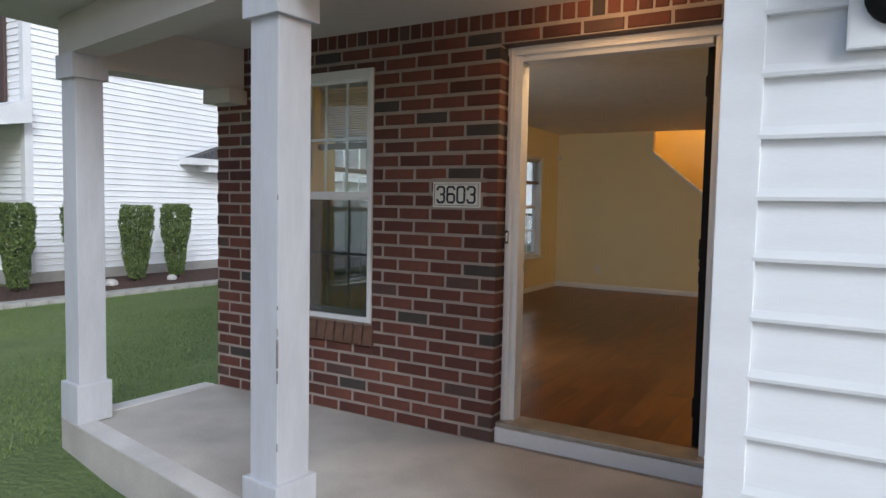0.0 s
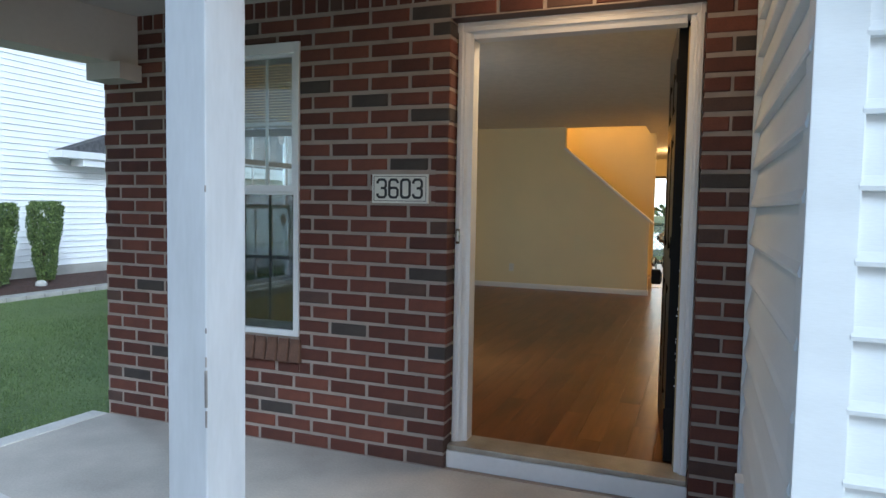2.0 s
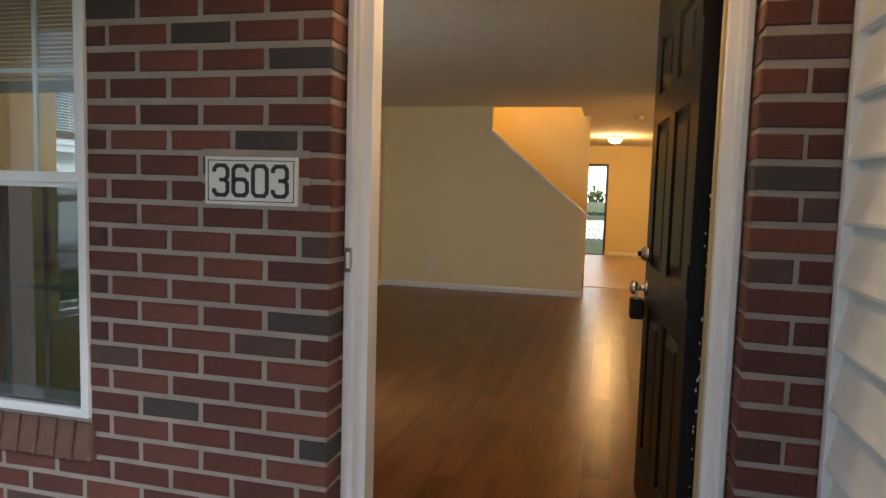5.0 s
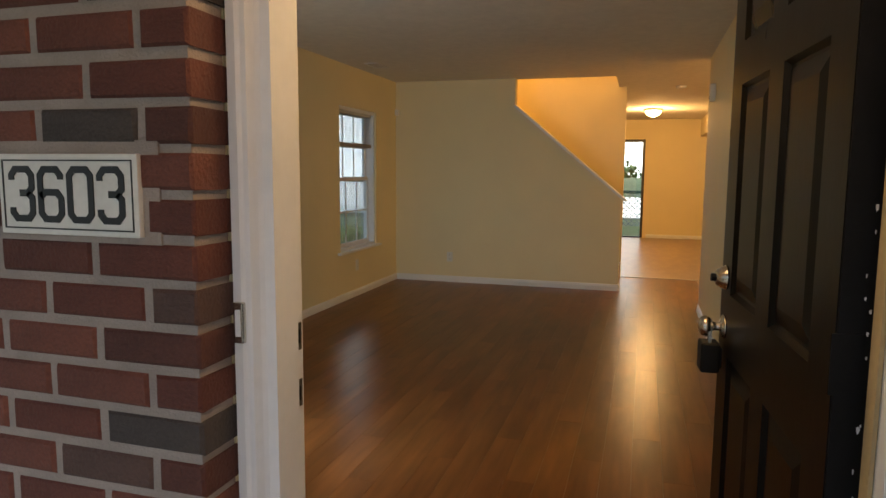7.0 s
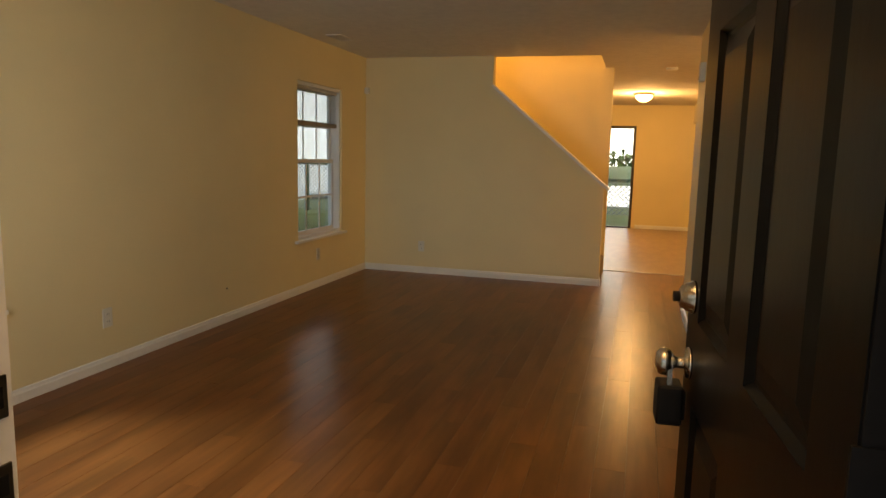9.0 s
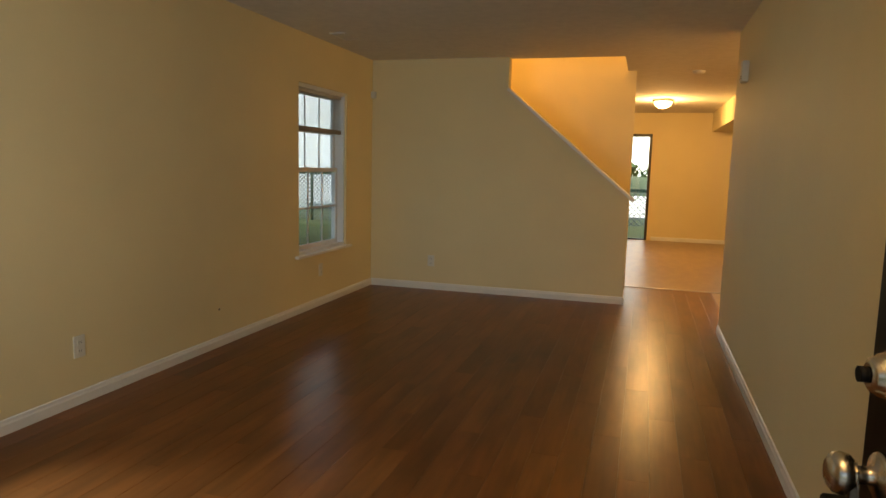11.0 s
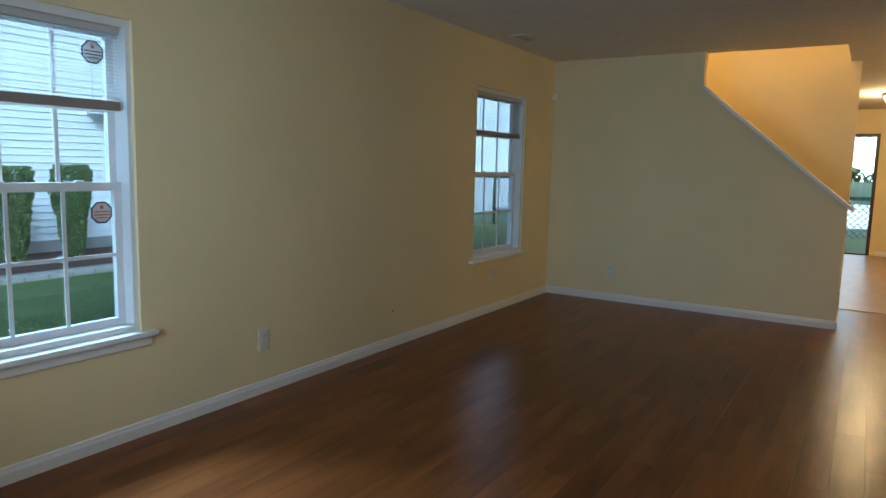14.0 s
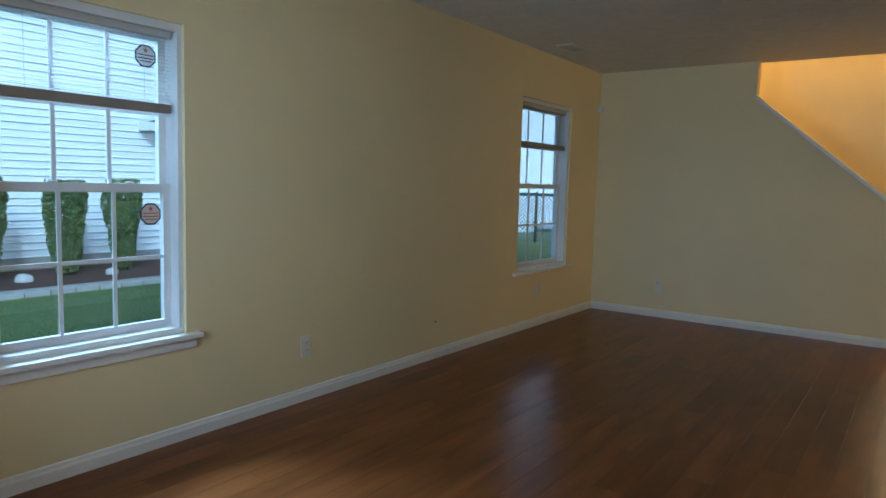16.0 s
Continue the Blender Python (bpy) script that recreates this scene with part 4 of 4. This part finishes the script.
def shrub(label, x, y, w, h, seed):
    """A clipped upright shrub: stems and a crown of many small leaves, denser at the top."""
    r = random.Random(seed)
    s = thing("shrub", label, "shrub", group="clipped shrubs", at=(x, y, GROUND))
    bm = bmesh.new()
    for _ in range(7):
        dx, dy = r.uniform(-0.12, 0.12), r.uniform(-0.12, 0.12)
        lathe(bm, [(0.016, 0), (0.006, h * 0.75)], Matrix.Translation((dx * 0.4, dy * 0.4, 0)) @ Matrix.Shear("XY", 4, (dx, dy)), 6)
    part("stem", bm, BARK, s)
    bm = bmesh.new()
    for _ in range(14000):
        t = r.random() ** 0.8
        z = 0.08 + (h - 0.08) * t
        base = w / 2 * (0.5 + 0.5 * min(1, t * 1.45)) * (0.85 if t > 0.95 else 1)
        a = r.uniform(0, 6.28)
        k = 1 + 0.75 * noise.noise((math.cos(a) * 1.6 + seed, math.sin(a) * 1.6, z * 3.2))
        rad = base * (0.62 + 0.38 * k * r.uniform(0.8, 1.12)) * (1 - 0.45 * r.random() ** 2.2)
        if noise.noise((math.cos(a) * 3 + seed * 3, math.sin(a) * 3, z * 5)) < -0.18 and r.random() < 0.75:
            continue
        c = Vector((rad * math.cos(a), rad * math.sin(a), z))
        L = r.uniform(0.014, 0.03)
        m = Matrix.Translation(c) @ Euler((r.uniform(0, 3.1), r.uniform(0, 3.1), r.uniform(0, 6.2))).to_matrix().to_4x4()
        v = [bm.verts.new(m @ Vector(p)) for p in ((-L, 0, 0), (0, -L * 0.5, 0.006), (L, 0, 0), (0, L * 0.5, 0.006))]
        bm.faces.new(v)
    part("crown", bm, LEAF, s)
    s.matrix_world = YARD @ s.matrix_world
    return s


for i, (y, w) in enumerate(((2.45, 0.66), (3.5, 0.68), (4.56, 0.72), (5.43, 0.66), (0.9, 0.65), (-0.3, 0.65))):
    shrub("clipped upright green shrub in a mulch bed", -9.6, y, w * 0.8, 1.44 + 0.04 * math.sin(i * 3), i + 1)
for i, (x, y, s) in enumerate(((-9.3, 3.85, 0.11), (-9.25, 5.05, 0.09), (-9.15, 1.7, 0.1))):
    bm = bmesh.new()
    bmesh.ops.create_icosphere(bm, subdivisions=2, radius=s)
    for v in bm.verts:
        v.co *= 1 + 0.35 * noise.noise(v.co * 9 + Vector((i * 5, 0, 0)))
        v.co.z *= 0.75
    o = part("garden_stone", bm, ROCK)
    o.matrix_world = YARD @ Matrix.Translation((x, y, GROUND + 0.06))
    tagged(o, "pale rounded garden stone on the mulch", "stone", "garden stones")


def fence(label, x0, y0, x1, y1, h, cell):
    """A chain-link fence: posts, top rail and a woven mesh of crossing wires."""
    f = thing("chain_link_fence", label, "fence", at=(x0, y0, GROUND - drop(x0)), turn=math.degrees(math.atan2(y1 - y0, x1 - x0)))
    length = math.hypot(x1 - x0, y1 - y0)
    n = max(1, round(length / 2.4))
    for i in range(n + 1):
        part("post", lathe(bmesh.new(), [(0.045, 0), (0.045, h + 0.06), (0.03, h + 0.085)], Matrix.Translation((length * i / n, 0, 0)), 10), FENCE, f)
    part("top_rail", boxes((0, length, -0.03, 0.03, h - 0.045, h + 0.045)), FENCE, f)
    part("bottom_wire", boxes((0, length, -0.005, 0.005, 0.03, 0.04)), FENCE, f)
    bm = bmesh.new()
    k = -h
    t = 0.017
    while k < length:
        for sg in (1, -1):
            a, b = (k, 0.03) if sg == 1 else (k + h, 0.03), (k + h, h) if sg == 1 else (k, h)
            (ax_, az), (bx, bz) = a, b
            lo, hi = max(0, min(ax_, bx)), min(length, max(ax_, bx))
            if hi - lo < 0.01:
                continue
            f0, f1 = ((lo - ax_) / (bx - ax_), (hi - ax_) / (bx - ax_))
            p, q = (lo, az + (bz - az) * f0), (hi, az + (bz - az) * f1)
            v = [bm.verts.new((p[0], 0, p[1] - t)), bm.verts.new((q[0], 0, q[1] - t)), bm.verts.new((q[0], 0, q[1] + t)), bm.verts.new((p[0], 0, p[1] + t))]
            bm.faces.new(v)
        k += cell
    part("mesh", bm, GALV, f, "galvanised wire mesh")
    return f


fence("green chain-link fence between the two houses", -11.7, 19.0, -2.4, 19.0, 1.5, 0.13)
fence("green chain-link fence across the back lawn", -8.0, 20.5, 9.0, 20.5, 1.2, 0.16)
structure("water", boxes((-60, 60, 24.0, 44.0, GROUND - 0.1, GROUND + 0.0)), WATER, "pale still pond behind the fence")


def tree(label, x, y, h, crown, seed, leaves=5200, low=0.42):
    """Tapered trunk, limbs, and a crown of small leaves gathered round the limb ends."""
    r = random.Random(seed)
    t = thing("tree", label, "tree", at=(x, y, GROUND - drop(x)))
    bm = bmesh.new()
    def limb(a, b, ra, rb):
        d = b - a
        m = Matrix.Translation(a) @ d.to_track_quat("Z", "Y").to_matrix().to_4x4()
        lathe(bm, [(ra, 0), (rb, d.length)], m, 8)
    top = Vector((0.1, 0.05, h * 0.55))
    limb(Vector((0, 0, -0.05)), top, 0.13, 0.07)
    tips = []
    for i in range(16):
        a = i * 2.4 + r.uniform(-0.3, 0.3)
        z0 = h * r.uniform(low * 0.7, 0.55)
        s = top * (z0 / top.z)
        e = Vector((crown * math.cos(a) * r.uniform(0.5, 1), crown * math.sin(a) * r.uniform(0.5, 1), h * r.uniform(low, 0.98)))
        mid = s.lerp(e, 0.5) + Vector((0, 0, 0.15))
        limb(s, mid, 0.045, 0.028), limb(mid, e, 0.028, 0.008)
        tips += [e, mid.lerp(e, 0.5), mid]
    part("trunk", bm, BARK, t)
    bm = bmesh.new()
    for _ in range(leaves):
        c = r.choice(tips) + Vector((r.gauss(0, 0.33), r.gauss(0, 0.33), r.gauss(0, 0.28))) * (crown / 2.2)
        L = r.uniform(0.04, 0.085)
        m = Matrix.Translation(c) @ Euler((r.uniform(0, 3.1), r.uniform(0, 3.1), r.uniform(0, 6.2))).to_matrix().to_4x4()
        v = [bm.verts.new(m @ Vector(p)) for p in ((-L, 0, 0), (0, -L * 0.5, 0.01), (L, 0, 0), (0, L * 0.5, 0.01))]
        bm.faces.new(v)
    part("crown", bm, TREELEAF, t)
    return t


tree("leafy young tree in the front lawn", -9.6, -1.9, 6.0, 2.4, 3, 4200)
tree("leafy tree behind the house near the fence", 1.6, 23.2, 6.4, 2.2, 5, 3600, 0.24)
tree("leafy tree on the far side of the street", 3.5, -17.0, 8.0, 3.4, 9, 4200)
bm = bmesh.new()
for i in range(90):
    x = -250 + 5.5 * i + rng.uniform(-1, 1)
    h = rng.uniform(2, 4.5)
    for _ in range(60):
        c = Vector((x + rng.gauss(0, 2.6), 190 + rng.uniform(-3, 3), abs(rng.gauss(h * 0.45, h * 0.25))))
        L = rng.uniform(0.4, 0.9)
        m = Matrix.Translation(c) @ Euler((rng.uniform(0, 3), rng.uniform(0, 3), rng.uniform(0, 6))).to_matrix().to_4x4()
        bm.faces.new([bm.verts.new(m @ Vector(p)) for p in ((-L, 0, 0), (0, -L, 0), (L, 0, 0), (0, L, 0))])
tagged(part("far_woods", bm, TREELEAF), "distant line of green trees", "trees", kind="stuff")
structure("road", boxes((-200, 200, -16, -9, GROUND - 0.08, GROUND - 0.02)), mat("asphalt", (0.05, 0.05, 0.052), 0.9, 0.2, 3, 90, 0.6), "grey asphalt street")

structure("backdrop", boxes((-160, 160, 214, 214.5, -1, 80)), glow_mat("overcast_sky", (0.93, 0.97, 1.0), 2.2), "white overcast sky")

# ---- planks ----
fl = thing("floor", "glossy reddish-brown laminate plank floor", "floor", kind="structure", at=(0, 0, F))
PWID, PLEN = 0.13, 1.21
ix = 0
x = XL
while x < XR + 0.11:
    x1 = min(x + PWID, XR + 0.12)
    y = 0.13 - PLEN * ((ix * 0.37) % 1)
    while y < 7.7:
        y0, y1 = max(y, 0.205 if not (DOORX0 + 0.06 < (x + x1) / 2 < DOORX1 - 0.06) else 0.175), min(y + PLEN, 7.675)
        if y1 - y0 > 0.02:
            g = 0.0003
            part("plank", prism(bmesh.new(), [(x + g, -0.011), (x1 - g, -0.011), (x1 - g, -0.0006), (x1 - g - 0.0006, 0), (x + g + 0.0006, 0), (x + g, -0.0006)], "y", y0 + g, y1 - g), PLANK, fl)
        y += PLEN
    x += PWID
    ix += 1

# ---- bricks ----
COURSE, PITCH, JOINT = 0.0766, 0.2185, 0.0165
BH = COURSE - JOINT
cache = {}


def brick_mesh(w, h, key, clay=BRICK):
    """A brick with eased front edges; x from 0 to w, y from the face inwards, z from 0 to h."""
    k = (round(w, 3), round(h, 3), key, clay.name)
    if k in cache:
        return cache[k]
    r = random.Random(round(w * 1000) * 31 + round(h * 1000) * 7 + key)
    bm = bmesh.new()
    j = lambda a: r.uniform(-a, a)
    e = 0.005
    ring = lambda y, i: [(i + j(0.0012), y, i + j(0.0012)), (w - i + j(0.0012), y, i + j(0.0012)), (w - i + j(0.0012), y, h - i + j(0.0012)), (i + j(0.0012), y, h - i + j(0.0012))]
    a, b, c = ([bm.verts.new(p) for p in q] for q in (ring(0.0 + j(0.001), e), ring(0.006, 0), ring(0.108, 0)))
    bm.faces.new(a)
    for p, q in ((a, b), (b, c)):
        for i in range(4):
            bm.faces.new((p[i], p[(i + 1) % 4], q[(i + 1) % 4], q[i]))
    bmesh.ops.recalc_face_normals(bm, faces=bm.faces)
    me = bpy.data.meshes.new("brick")
    bm.to_mesh(me)
    bm.free()
    me.materials.append(clay)
    cache[k] = me
    return me


rb = random.Random(11)
rest_v, rest_f = [], []


def lay(x0, x1, z0, z1, dy=0.0, tilt=0.0, clay=BRICK):
    w, h = x1 - x0 , z1 - z0
    if w < 0.02 or h < 0.015:
        return
    me = brick_mesh(w, h, rb.randrange(4), clay)
    m = Matrix.Translation((x0, dy + rb.uniform(-0.0015, 0.0015), z0)) @ Euler((tilt, rb.uniform(-0.004, 0.004), rb.uniform(-0.003, 0.003))).to_matrix().to_4x4()
    if x1 < -1.85:
        o = len(rest_v)
        rest_v.extend(tuple(m @ v.co) for v in me.vertices)
        rest_f.extend(tuple(o + i for i in p.vertices) for p in me.polygons)
        return
    ob = new("brick", me)
    ob.parent = fw
    ob.matrix_basis = m


XB = -2.2
HOLES = [(FW[0], FW[1], FW[2] - 0.142, FW[3] + 0.0), (DOORX0, DOORX1, -0.1, DOORTOP + 0.004)]
row = 0
while row * COURSE < 2.2:
    z0 = row * COURSE + 0.004 + 0.004 * max(0, row - 20)
    z1 = z0 + BH
    x = DOORX0
    left = []
    if row % 2:
        left.append((DOORX0 - PITCH / 2 + JOINT, DOORX0))
        x = DOORX0 - PITCH / 2
    while x > XB + 0.02:
        left.append((max(x - PITCH + JOINT, XB), x))
        x -= PITCH
    right = [(DOORX1, DOORX1 + 0.105), (DOORX1 + 0.116, GX - 0.012)] if row % 2 else [(DOORX1, GX - 0.012)]
    over = []
    x = DOORX0 + JOINT + (PITCH / 2 if row % 2 else 0)
    if row % 2:
        over.append((DOORX0 + JOINT, x - JOINT))
    while x < DOORX1:
        over.append((x, min(x + PITCH - JOINT, DOORX1 - JOINT)))
        x += PITCH
    for x0, x1 in left + right + over:
        segs = [(x0, x1, z0, z1)]
        for h0, h1, lo, hi in HOLES:
            out = []
            for a, b, c, d in segs:
                if b <= h0 or a >= h1 or d <= lo or c >= hi:
                    out.append((a, b, c, d))
                    continue
                if a < h0:
                    out.append((a, h0, c, d))
                if b > h1:
                    out.append((h1, b, c, d))
                if d > hi and c < hi and d - hi > 0.02:
                    out.append((max(a, h0), min(b, h1), hi + 0.004, d))
                if c < lo and lo - c > 0.02:
                    out.append((max(a, h0), min(b, h1), c, lo - 0.004))
            segs = out
        for s in segs:
            lay(*s)
    row += 1
top = row * COURSE + 0.004 + 0.004 * (row - 20)
x = XB
while x < GX - 0.03:
    lay(x, min(x + 0.0655, GX - 0.012), top, top + 0.205)
    x += 0.0766
x = FW[0] - 0.02
while x < FW[1] - 0.02:
    lay(x, x + 0.063, FW[2] - 0.137, FW[2] - 0.012, -0.03, -0.16, SILLBRICK)
    x += 0.0735
me = bpy.data.meshes.new("brick_rest")
me.from_pydata(rest_v, [], rest_f)
me.materials.append(BRICK_ISLAND)
br = new("brick_rest", me)
br.parent = fw
tagged(br, "dark red bricks at the wall's far end", kind="stuff")
